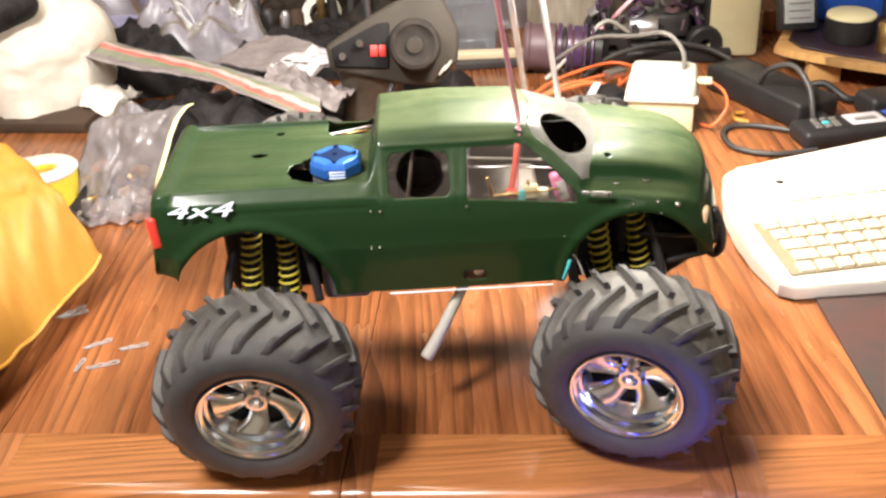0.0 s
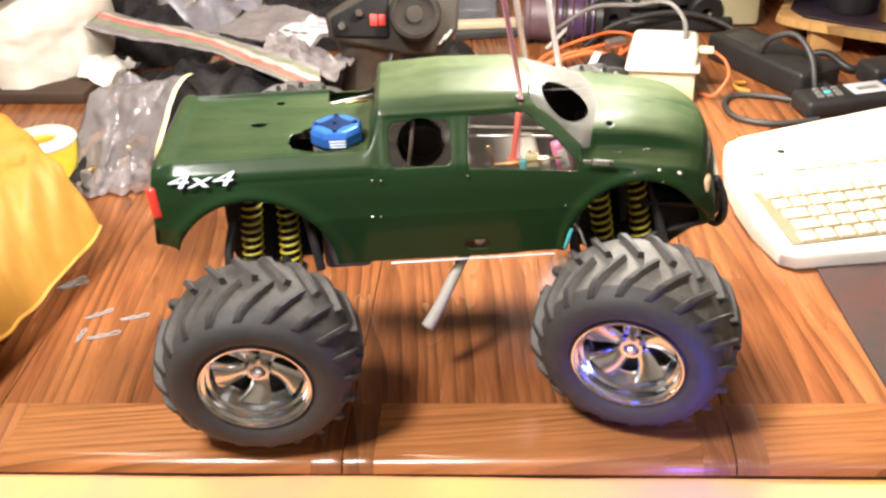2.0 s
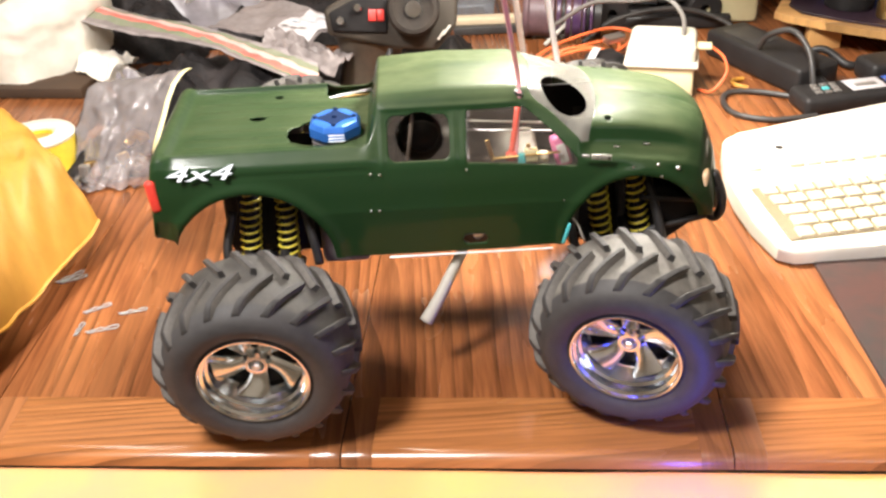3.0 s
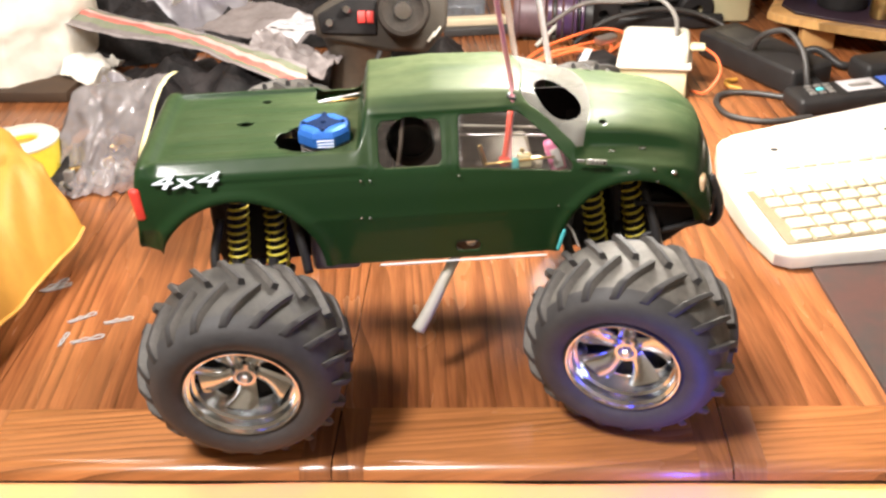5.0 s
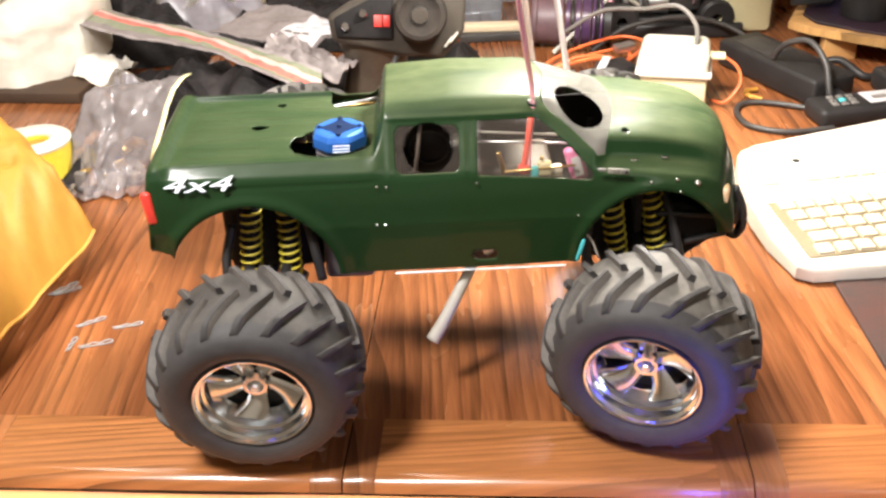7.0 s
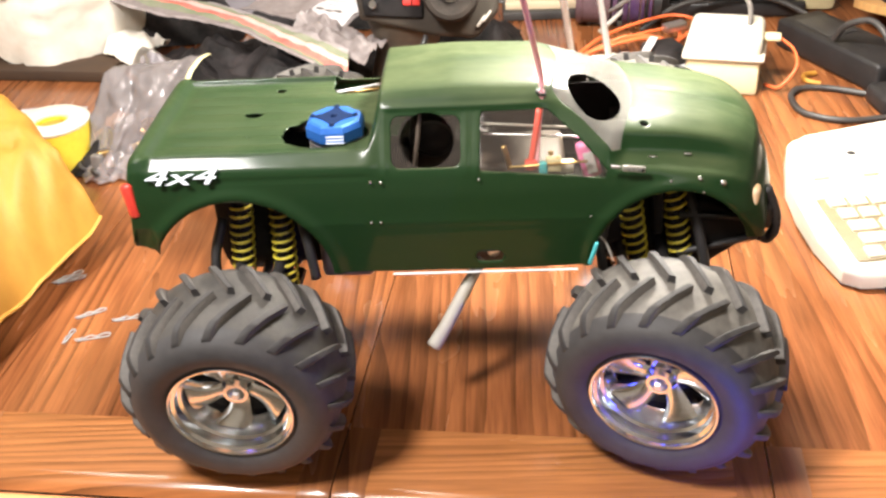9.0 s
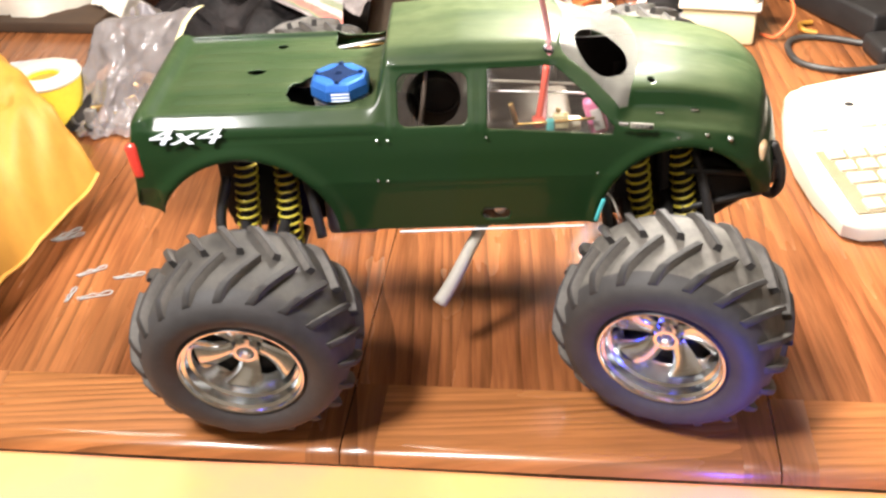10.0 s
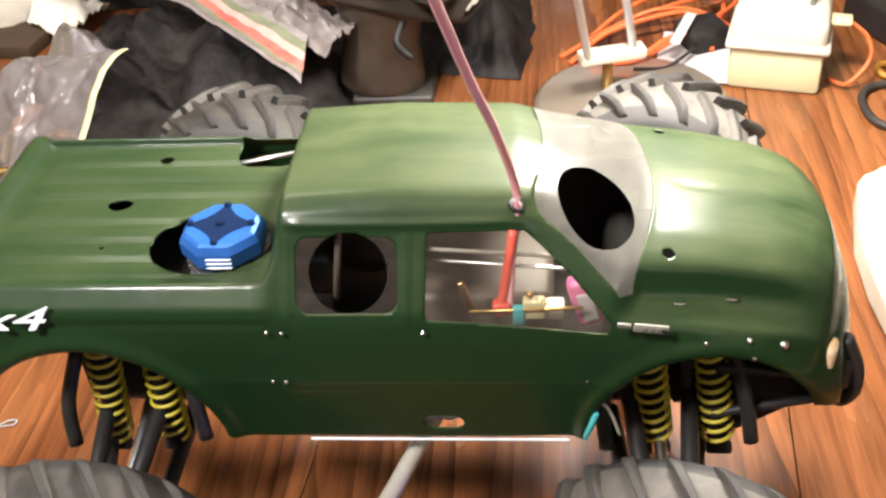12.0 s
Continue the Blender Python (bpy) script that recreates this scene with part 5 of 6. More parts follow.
cap = thing("cloth_cap", (-0.465, 0.94, T), "crumpled off-white cloth cap lying on a pile", "cap")
soft(part("crown", sheet(64, 30, cap_f, 0.0015), M_cloth, cap), 80)
soft(part("peak", sheet(24, 14, lambda u, v: Vector((-0.378 + 0.066 * u + 0.015 * v, 0.845 + 0.09 * v - 0.03 * u, T + 0.024 + 0.02 * math.sin(math.pi * v) + 0.016 * rough_noise((u, v, 0), 3, 1) * (0.3 + u) - 0.012 * u)), 0.002), M_cloth, cap), 80)
pouch = thing("black_pouch", (-0.475, 0.905, T + 0.17), "black fabric pouch with grey mesh slung over the cap", "pouch")
pm = Matrix.Rotation(radians(30), 4, "Z") @ Matrix.Rotation(radians(-14), 4, "Y") @ Matrix.Rotation(radians(24), 4, "X")
soft(part("pouch_body", box((-0.492, 0.872, T + 0.188), (0.13, 0.14, 0.05), 0.024, pm, 5), M_blackcloth, pouch), 50)
for k in range(4):
    part("stitched_band", box(Vector((-0.492, 0.872, T + 0.188)) + pm @ Vector((-0.036 + 0.018 * k, -0.012, 0.0256)), (0.006, 0.075, 0.002), 0.0008, pm), M_grey if k % 2 else M_dark, pouch, "grey stitched band")
part("pouch_strap", tube([(-0.49, 0.86, T + 0.185), (-0.58, 0.86, T + 0.14), (-0.64, 0.88, T + 0.004)], 0.006, 6, 6), M_blackcloth, pouch)
card = thing("cardboard_box", (-0.45, 0.80, T), "flat brown cardboard box under the cap", "box")
soft(part("carton", box((-0.462, 0.905, T + 0.0085), (0.24, 0.2, 0.016), 0.002, Matrix.Rotation(radians(-8), 4, "Z")), M_card, card), 30)
soft(tagged(part("paper_sheet", sheet(12, 8, lambda u, v: Vector((-0.45 + 0.09 * u, 0.655 + 0.05 * v, T + 0.0015 + 0.003 * math.sin(3 * u) ** 2)), 0.0004), M_paper), "small white sheet of paper on the table", "paper"), 60)

# ---- black crumpled fabric, striped film, printed packets ----
def cloth_mound(x0, x1, y0, y1, h, k, mat, name, label, cat):
    def f(u, v):
        x, y = x0 + (x1 - x0) * u, y0 + (y1 - y0) * v
        e = min(u, 1 - u, v, 1 - v) * 2
        z = h * (1 - (1 - min(1, e * 1.5)) ** 2) * (0.8 + 0.9 * rough_noise((x, y, 0), 8, k)) + h * 0.2 * rough_noise((x, y, 0), 30, k + 3) * min(1, e * 5)
        wob = 0.02 * rough_noise((x, y, 1), 8, k)
        return Vector((x + wob, y + wob, T + 0.002 + max(0, z)))
    return soft(tagged(part(name, sheet(56, 46, f), mat), label, cat), 60)


cloth_mound(-0.30, 0.045, 0.52, 0.90, 0.048, 1, M_blackcloth, "black_rag", "heap of crumpled black cloth behind the truck", "cloth")
cloth_mound(0.06, 0.23, 0.72, 0.93, 0.06, 6, M_blackcloth, "black_rag", "small heap of dark cloth beside the transmitter", "cloth")

SC = spline([(-0.43, 0.925, T + 0.092), (-0.30, 0.835, T + 0.087), (-0.16, 0.760, T + 0.082), (-0.045, 0.640, T + 0.081), (0.015, 0.570, T + 0.080)], 8)


def ribbon(a0, a1, b0, b1):
    """A band of the sleeve between the fractions a0..a1 of its width at one end and b0..b1 at the other."""
    def f(u, v):
        i = min(len(SC) - 2, int(u * (len(SC) - 1)))
        t = u * (len(SC) - 1) - i
        p = SC[i].lerp(SC[i + 1], t)
        k = min(1.0, u * 1.5)
        lo, hi = a0 + (b0 - a0) * k, a1 + (b1 - a1) * k
        w = lo + (hi - lo) * v
        side = Vector((-0.03 + 0.022 * u, 0.085 + 0.015 * u, 0.010 * math.sin(3 * w)))
        return p + side * w + Vector((0, 0, 0.004 * rough_noise(p + side * w, 30) + 0.004 * math.sin(9 * u) * w))
    return f


film = thing("striped_film_sleeve", (-0.18, 0.75, T), "long plastic sleeve with orange and green stripes", "packaging")
for a0, a1, b0, b1, mtl, nm in ((0, 0.10, 0, 0.06, M_strip_w, "edge_band"), (0.10, 0.30, 0.06, 0.12, M_packet, "grey_band"), (0.30, 0.62, 0.12, 0.20, M_strip_g, "green_band"), (0.62, 0.80, 0.20, 0.36, M_strip_o, "orange_band"),
                               (0.80, 0.93, 0.36, 0.50, M_strip_p, "pink_band"), (0.93, 0.97, 0.50, 0.68, M_strip_g, "pale_green_band"), (0.97, 1.0, 0.68, 1.0, M_strip_w, "clear_band")):
    soft(part(nm, sheet(60, 4, ribbon(a0, a1, b0, b1), 0.0012), mtl, film), 60)
pkt = thing("printed_packet", (-0.06, 0.93, T), "white plastic packet with small print, lying on the heap", "packet")
pf = lambda u, v: Vector((-0.175 + 0.075 * v + 0.155 * u, 0.872 + 0.075 * v - 0.092 * u, T + 0.072 + 0.012 * v + 0.010 * rough_noise((u, v, 2), 2.5)))
soft(part("packet_film", sheet(24, 16, pf, 0.002), M_packet, pkt, "grey crinkled film"), 60)
soft(part("packet_label", sheet(12, 12, lambda u, v: pf(0.56 + 0.42 * u, 0.06 + 0.86 * v) + Vector((0, 0, 0.0024)), 0.0008), M_paper, pkt, "white printed panel"), 60)
for k in range(4):
    for j in range(3):
        if (k, j) in ((0, 2), (3, 0)):
            continue
        p = pf(0.64 + 0.085 * k, 0.30 + 0.19 * j)
        part("print_bar", box(p + Vector((0, 0, 0.0042)), (0.011, 0.0045, 0.0008), 0.0002, Matrix.Rotation(radians(-30), 4, "Z")), M_bluegrey if j else M_grey, pkt)
white = thing("white_film_bag", (-0.03, 0.72, T), "crinkled white translucent film bag draped behind the truck", "plastic bag")
soft(part("film", sheet(36, 24, lambda u, v: Vector((-0.085 + 0.115 * u + 0.030 * v, 0.745 - 0.125 * u + 0.050 * v, T + 0.083 + 0.012 * math.sin(3 * v) + 0.012 * rough_noise((2 * u, 2 * v, 3), 2.6))), 0.001), M_packet, white), 70)


def bag_heap(x, y, w, d, h, k, label):
    def f(u, v):
        a, r = 2 * math.pi * u, v
        px, py = x + w * r * math.cos(a) * (1 + 0.2 * math.sin(3 * a + k)), y + d * r * math.sin(a)
        z = h * (1 - r ** 2) * (0.7 + 0.8 * rough_noise((px, py, 0), 9, k)) + 0.12 * h * rough_noise((px, py, 0), 20, k)
        return Vector((px, py, T + 0.002 + max(0, z)))
    return soft(tagged(part("plastic_bag", sheet(60, 24, f), M_hazy), label, "plastic bag"), 80)


bag_heap(-0.22, 1.08, 0.15, 0.09, 0.15, 2, "crumpled clear plastic bag standing in the clutter")
bag_heap(-0.46, 1.22, 0.16, 0.10, 0.20, 9, "large wrinkled clear plastic bag at the back")
bag_heap(-0.262, 0.735, 0.055, 0.05, 0.075, 4, "small clear bag with bluish reflections")
bag_heap(0.30, 1.24, 0.12, 0.07, 0.24, 7, "tall hazy clear bag at the back of the table")
tray = thing("plastic_tray", (-0.30, 1.20, T), "pale lavender plastic tray standing in the clutter", "tray")
soft(part("tray_floor", box((-0.30, 1.20, T + 0.033), (0.30, 0.10, 0.004), 0.001, Matrix.Rotation(radians(-4), 4, "Z")), M_lavender, tray), 30)
for dx, dy, w, d in ((0, -0.052, 0.30, 0.004), (0, 0.052, 0.30, 0.004), (-0.151, 0, 0.004, 0.108), (0.151, 0, 0.004, 0.108)):
    p = Matrix.Rotation(radians(-4), 4, "Z") @ Vector((dx, dy, 0))
    soft(part("tray_wall", box((-0.30 + p.x, 1.20 + p.y, T + 0.036), (w, d, 0.07), 0.0015, Matrix.Rotation(radians(-4), 4, "Z")), M_lavender, tray), 30)

# ---- pistol transmitter ----
tx = thing("pistol_transmitter", (0.11, 0.68, T), "dark grey pistol radio transmitter with foam steering wheel", "transmitter")
TM = Matrix.Translation((0.139, 0.655, T + 0.152)) @ Matrix.Rotation(radians(-20), 4, "X") @ Matrix.Rotation(radians(3), 4, "Y")


def txp(x, y, z):
    return TM @ Vector((x, y, z))


def prism(outline, y0, y1, bevel):
    b = bmesh.new()
    lo = [b.verts.new((x, y0, z)) for x, z in outline]
    hi = [b.verts.new((x, y1, z)) for x, z in outline]
    n = len(outline)
    for i in range(n):
        b.faces.new((lo[i], lo[(i + 1) % n], hi[(i + 1) % n], hi[i]))
    b.faces.new(lo[::-1])
    b.faces.new(hi)
    bmesh.ops.recalc_face_normals(b, faces=b.faces)
    bmesh.ops.bevel(b, geom=b.edges[:], offset=bevel, segments=3, profile=0.5, affect="EDGES")
    return b


b = prism([(-0.112, -0.032), (-0.118, 0.0), (-0.06, 0.038), (-0.01, 0.066), (0.035, 0.064), (0.058, 0.02), (0.056, -0.02), (0.03, -0.052), (-0.02, -0.05)], 0.005, 0.075, 0.006)
b.transform(TM)
soft(part("case", b, M_txgrey, tx, "grey-brown plastic case"), 35)
b = prism([(-0.106, -0.028), (-0.110, -0.004), (-0.05, 0.028), (-0.034, 0.03), (-0.034, -0.03)], 0.0, 0.012, 0.003)
b.transform(TM)
soft(part("control_panel", b, M_void, tx, "black control panel"), 35)
face = TM @ Matrix.Rotation(radians(90), 4, "X")
soft(part("steering_wheel", turned([(0.012, 0.002), (0.030, 0.002), (0.034, 0.006), (0.034, 0.025), (0.031, 0.030), (0.026, 0.031), (0.020, 0.026), (0.012, 0.026)], 40, None, face), M_foam, tx, "black foam steering wheel"), 40)
for k in range(6):
    soft(part("wheel_spoke", box((0, 0, 0), (0.012, 0.004, 0.005), 0.0012, None), M_dark, tx), 30).matrix_local = Matrix.Translation(-tx.location) @ face @ Matrix.Rotation(radians(60 * k), 4, "Z") @ Matrix.Translation((0.0175, 0, 0.0265))
soft(part("wheel_hub", turned([(0, 0.03), (0.0105, 0.03), (0.0125, 0.027), (0.0125, 0.0), (0, 0.0)], 24, None, face), M_chrome, tx, "silver wheel hub"), 40)
for x, z in ((-0.094, -0.014), (-0.072, 0.002)):
    soft(part("trim_knob", turned([(0, 0.010), (0.0042, 0.010), (0.0056, 0.008), (0.0056, 0.0), (0, 0)], 18, None, face @ Matrix.Translation((x, z, 0))), M_chrome, tx, "small silver trim knob"), 40)
for x, w in ((-0.0535, 0.010), (-0.0425, 0.009)):
    part("logo_bar", box(txp(x, -0.001, -0.007), (w, 0.003, 0.015), 0.001, TM.to_3x3().to_4x4()), M_red, tx, "bright red logo mark")
soft(part("grip", turned([(0, 0.0), (0.024, 0.001), (0.031, 0.012), (0.030, 0.035), (0.027, 0.06), (0.029, 0.085), (0.034, 0.105), (0.030, 0.122), (0, 0.126)], 28, None, Matrix.Translation((0.072, 0.69, T + 0.004)) @ Matrix.Rotation(radians(4), 4, "Y") @ Matrix.Scale(1.45, 4, (1, 0, 0))), M_grip, tx, "rounded brown-grey grip"), 60)
part("trigger", tube([txp(-0.03, 0.0, -0.05), txp(-0.035, -0.006, -0.07), txp(-0.02, -0.004, -0.085)], 0.004, 8, 6), M_black, tx)
part("base_foot", box((0.085, 0.70, T + 0.006), (0.085, 0.08, 0.011), 0.004), M_dark, tx)
for k in range(2):
    part("side_ridge", box(txp(0.036 + 0.007 * k, -0.001 + 0.0, -0.032 + 0.006 * k), (0.003, 0.01, 0.016), 0.001, TM.to_3x3().to_4x4() @ Matrix.Rotation(radians(35), 4, "Y")), M_hose, tx)
strap = thing("toothed_strap", (0.163, 0.56, T), "black toothed nylon strap lying on the table", "strap")
part("band", sheet(30, 2, lambda u, v: Vector((0.152 + 0.012 * v + 0.012 * u, 0.44 + 0.20 * u, T + 0.003 + 0.03 * max(0, u - 0.7))), 0.002), M_dark, strap)
for k in range(22):
    u = k / 22
    part("tooth", box((0.158 + 0.012 * u, 0.44 + 0.20 * u, T + 0.0045 + 0.03 * max(0, u - 0.7)), (0.007, 0.0035, 0.003), 0.0008), M_grey, strap)

# ---- cream fuel box with hose, wires, paper ----
BM = Matrix.Rotation(radians(-15), 4, "Z")
fb = thing("plastic_box", (0.480, 0.715, T), "cream plastic box with lighter lid and grey hose", "box")
soft(part("tub", box((0.482, 0.713, T + 0.024), (0.090, 0.083, 0.047), 0.005, BM), M_cream, fb), 35)
soft(part("lid", box((0.482, 0.713, T + 0.062), (0.092, 0.085, 0.034), 0.010, BM, 3), M_white, fb, "white lid"), 35)
part("lid_flange", box((0.482, 0.713, T + 0.0495), (0.100, 0.093, 0.008), 0.003, BM), M_white, fb)
part("lug", box((0.537, 0.703, T + 0.063), (0.022, 0.02, 0.006), 0.002, BM), M_cream, fb)
part("hose", tube([(0.508, 0.705, T + 0.074), (0.506, 0.71, T + 0.105), (0.485, 0.73, T + 0.125), (0.45, 0.77, T + 0.110), (0.40, 0.83, T + 0.09), (0.35, 0.87, T + 0.045)], 0.0032, 8, 8), M_grey, fb, "grey rubber hose")
part("cord", tube([(0.545, 0.70, T + 0.063), (0.562, 0.69, T + 0.05), (0.565, 0.68, T + 0.03), (0.545, 0.672, T + 0.008), (0.53, 0.69, T + 0.004)], 0.0022, 8, 8), M_orange, fb, "orange cord")


def cable(points, r, mat, label, name="cable", cat="cable"):
    p = points[0]
    return soft(tagged(part(name, tube(points, r, 8, 8), mat), label, cat), 60)


cable([(0.27, 0.74, T + 0.003), (0.31, 0.775, T + 0.02), (0.36, 0.79, T + 0.03), (0.40, 0.80, T + 0.03), (0.425, 0.775, T + 0.025), (0.42, 0.74, T + 0.015)], 0.0028, M_orange, "orange insulated wire looped on the table")
cable([(0.26, 0.755, T + 0.003), (0.32, 0.80, T + 0.015), (0.37, 0.815, T + 0.028), (0.42, 0.82, T + 0.02), (0.46, 0.80, T + 0.003)], 0.0028, M_orange, "orange insulated wire looped on the table")
cable([(0.29, 0.72, T + 0.014), (0.335, 0.715, T + 0.018), (0.37, 0.735, T + 0.03), (0.41, 0.765, T + 0.028)], 0.0032, M_orange, "orange wire end with spade lug")
cable([(0.295, 0.79, T + 0.010), (0.335, 0.830, T + 0.022), (0.385, 0.868, T + 0.026), (0.440, 0.893, T + 0.028), (0.472, 0.872, T + 0.026), (0.452, 0.832, T + 0.020), (0.405, 0.786, T + 0.016), (0.355, 0.742, T + 0.010)], 0.0026, M_orange, "long orange insulated wire looped beside the spool")
cable([(0.285, 0.765, T + 0.006), (0.345, 0.815, T + 0.018), (0.41, 0.85, T + 0.022), (0.445, 0.85, T + 0.022), (0.43, 0.80, T + 0.014), (0.37, 0.762, T + 0.012)], 0.0024, M_orange, "orange insulated wire looped on the table")
soft(tagged(part("battery_clip", box((0.438, 0.842, T + 0.030), (0.034, 0.016, 0.012), 0.003, Matrix.Rotation(radians(28), 4, "Z")), M_steel), "small metal battery clip on the wires", "clip"), 30)
cable([(0.335, 0.70, T + 0.016), (0.37, 0.71, T + 0.012), (0.40, 0.735, T + 0.02), (0.42, 0.79, T + 0.006)], 0.002, M_black, "thin black wire beside the lamp base")
cable([(0.33, 0.63, T + 0.015), (0.345, 0.645, T + 0.019), (0.36, 0.64, T + 0.017), (0.38, 0.66, T + 0.015)], 0.002, M_orange, "short orange wire lying on the lamp base")
wp = lambda u, v: Vector((0.355 + 0.085 * u + 0.02 * v, 0.71 - 0.028 * u + 0.075 * v, T + 0.004 + 0.008 * u * v + 0.012 * v * (1 - u)))
soft(tagged(part("paper_scrap", sheet(16, 12, wp, 0.0005), M_paper), "bent white scrap of paper under wires", "paper"), 60)
soft(tagged(part("black_pouch", box((0.413, 0.765, T + 0.022), (0.05, 0.05, 0.026), 0.008, Matrix.Rotation(radians(20), 4, "Z"), 3), M_blackcloth), "small black fabric piece on paper", "cloth"), 50)
soft(tagged(part("paper_scrap", sheet(10, 10, lambda u, v: Vector((0.372 + 0.010 * u + 0.022 * v, 0.722 - 0.005 * u + 0.045 * v, T + 0.034 + 0.012 * v)), 0.0006), M_paper), "thin white paper strip among the wires", "paper"), 60)

# ---- purple spool, stick, tub, stripped chassis ----
sp = thing("ribbed_spool", (0.376, 0.95, T), "dark purple ribbed spool lying among the clutter", "spool")
ax_s = axis_to((0.312, 0.955, T + 0.041), (0.44, 0.935, T + 0.036))
soft(part("barrel", turned([(0, 0), (0.036, 0), (0.039, 0.004), (0.0395, 0.008), (0.037, 0.011), (0.0375, 0.034), (0.039, 0.040), (0.038, 0.049), (0.033, 0.051), (0, 0.051)], 40, None, ax_s), M_mauve, sp, "faded mauve end barrel"), 30)
for k, (r, x0, x1) in enumerate(((0.039, 0.053, 0.060), (0.033, 0.061, 0.067), (0.038, 0.068, 0.076), (0.036, 0.078, 0.092), (0.039, 0.094, 0.099), (0.033, 0.100, 0.104), (0.037, 0.105, 0.110), (0.031, 0.111, 0.124))):
    soft(part("ring", turned([(0.012, x0), (r - 0.001, x0), (r, x0 + 0.001), (r, x1 - 0.001), (r - 0.001, x1), (0.012, x1)], 40, None, ax_s), M_purple if k not in (1, 5, 7) else M_black, sp, "dark purple ring"), 30)
soft(tagged(part("wooden_stick", box((0.262, 0.99, T + 0.02), (0.115, 0.02, 0.012), 0.002, Matrix.Rotation(radians(-3), 4, "Z")), M_pale), "pale wooden stick lying on a dark box", "stick"), 30)
soft(tagged(part("dark_box", box((0.265, 1.0, T + 0.0075), (0.13, 0.06, 0.0135), 0.003), M_dark), "low dark plastic box at the back", "box"), 30)
tub = thing("clear_tub", (0.228, 1.09, T), "clear plastic tub with bluish contents", "tub")
soft(part("tub_wall", turned([(0.035, 0.001), (0.05, 0.002), (0.058, 0.13), (0.061, 0.132), (0.061, 0.137), (0.056, 0.137), (0.048, 0.006)], 4, None, Matrix.Translation((0.228, 1.09, T)) @ Matrix.Scale(1.25, 4, (1, 0, 0)), radians(45)), M_tub, tub), 20)
part("contents", box((0.228, 1.09, T + 0.105), (0.07, 0.055, 0.05), 0.01), M_bluegrey, tub, "pale blue contents")

rc = thing("stripped_model_chassis", (0.53, 1.02, T), "stripped black model car chassis with purple parts", "model car")
part("chassis_plate", box((0.53, 1.02, T + 0.022), (0.19, 0.09, 0.008), 0.002, Matrix.Rotation(radians(-6), 4, "Z")), M_black, rc)
for x in (0.455, 0.605):
    for y in (0.965, 1.075):
        soft(part("wheel", turned([(0.008, -0.012), (0.024, -0.012), (0.028, -0.008), (0.028, 0.008), (0.024, 0.012), (0.008, 0.012)], 24, None, Matrix.Translation((x, y, T + 0.029)) @ Matrix.Rotation(radians(90), 4, "X")), M_black, rc), 40)
        part("arm", rod((x, 1.02, T + 0.03), (x, y, T + 0.029), 0.005, 8), M_black, rc)
        part("damper", rod((x - 0.01, 0.5 * (y + 1.02), T + 0.08), (x, y * 0.8 + 1.02 * 0.2, T + 0.035), 0.0055, 10), M_purple, rc, "purple damper")
part("motor", rod((0.49, 1.0, T + 0.05), (0.535, 0.99, T + 0.05), 0.02, 20), M_steel, rc)
part("battery_tray", box((0.555, 1.02, T + 0.052), (0.06, 0.075, 0.04), 0.006), M_dark, rc)
part("tower", box((0.61, 1.02, T + 0.065), (0.008, 0.11, 0.075), 0.003), M_black, rc)
part("tower", box((0.45, 1.02, T + 0.06), (0.008, 0.10, 0.07), 0.003), M_black, rc)
for k in range(7):
    part("gear", turned([(0.003, -0.002), (0.012, -0.002), (0.012, 0.002), (0.003, 0.002), (0.003, -0.002)], 12, None, Matrix.Translation((0.60 + 0.006 * (k % 3), 0.985 + 0.008 * k, T + 0.092 + 0.006 * (k % 2))) @ Matrix.Rotation(radians(40 * k), 4, "X")), M_black, rc)
part("purple_plate", box((0.495, 1.03, T + 0.093), (0.07, 0.05, 0.012), 0.004, Matrix.Rotation(radians(14), 4, "Y")), M_purple, rc, "purple anodised plate")
bits = random.Random(21)
for k in range(46):
    c = (bits.uniform(0.44, 0.64), bits.uniform(0.965, 1.07), T + bits.uniform(0.05, 0.125))
    turn = Euler((bits.uniform(0, 3), bits.uniform(0, 3), bits.uniform(0, 3))).to_matrix().to_4x4()
    mtl = (M_black, M_purple, M_dark, M_mauve, M_mauve, M_steel, M_grey)[k % 7]
    if k % 3 == 0:
        soft(part("loose_gear", turned([(0.004, -0.003), (0.012, -0.003), (0.014, 0), (0.012, 0.003), (0.004, 0.003), (0.004, -0.003)], 14, None, Matrix.Translation(c) @ turn), mtl, rc), 30)
    elif k % 3 == 1:
        soft(part("link_rod", rod(c, Vector(c) + turn @ Vector((0, 0, bits.uniform(0.025, 0.06))), bits.uniform(0.002, 0.004), 8), mtl, rc), 30)
    else:
        soft(part("bracket", box(c, (bits.uniform(0.015, 0.04), bits.uniform(0.008, 0.02), bits.uniform(0.003, 0.008)), 0.0012, turn), mtl, rc), 30)
part("side_bar", box((0.545, 0.955, T + 0.012), (0.20, 0.016, 0.022), 0.004, Matrix.Rotation(radians(-6), 4, "Z")), M_black, rc)
part("antenna_tube", rod((0.440, 1.0, T + 0.045), (0.515, 1.0, T + 0.118), 0.0035, 8), M_littube, rc, "red antenna tube")
cable([(0.40, 0.90, T + 0.004), (0.45, 0.92, T + 0.03), (0.53, 0.93, T + 0.042), (0.60, 0.93, T + 0.03), (0.66, 0.90, T + 0.004)], 0.004, M_dark, "thick dark cable in front of the chassis")
cable([(0.34, 0.90, T + 0.004), (0.40, 0.925, T + 0.05), (0.44, 0.94, T + 0.08), (0.48, 0.955, T + 0.055)], 0.0035, M_hose, "grey cable over the spool")

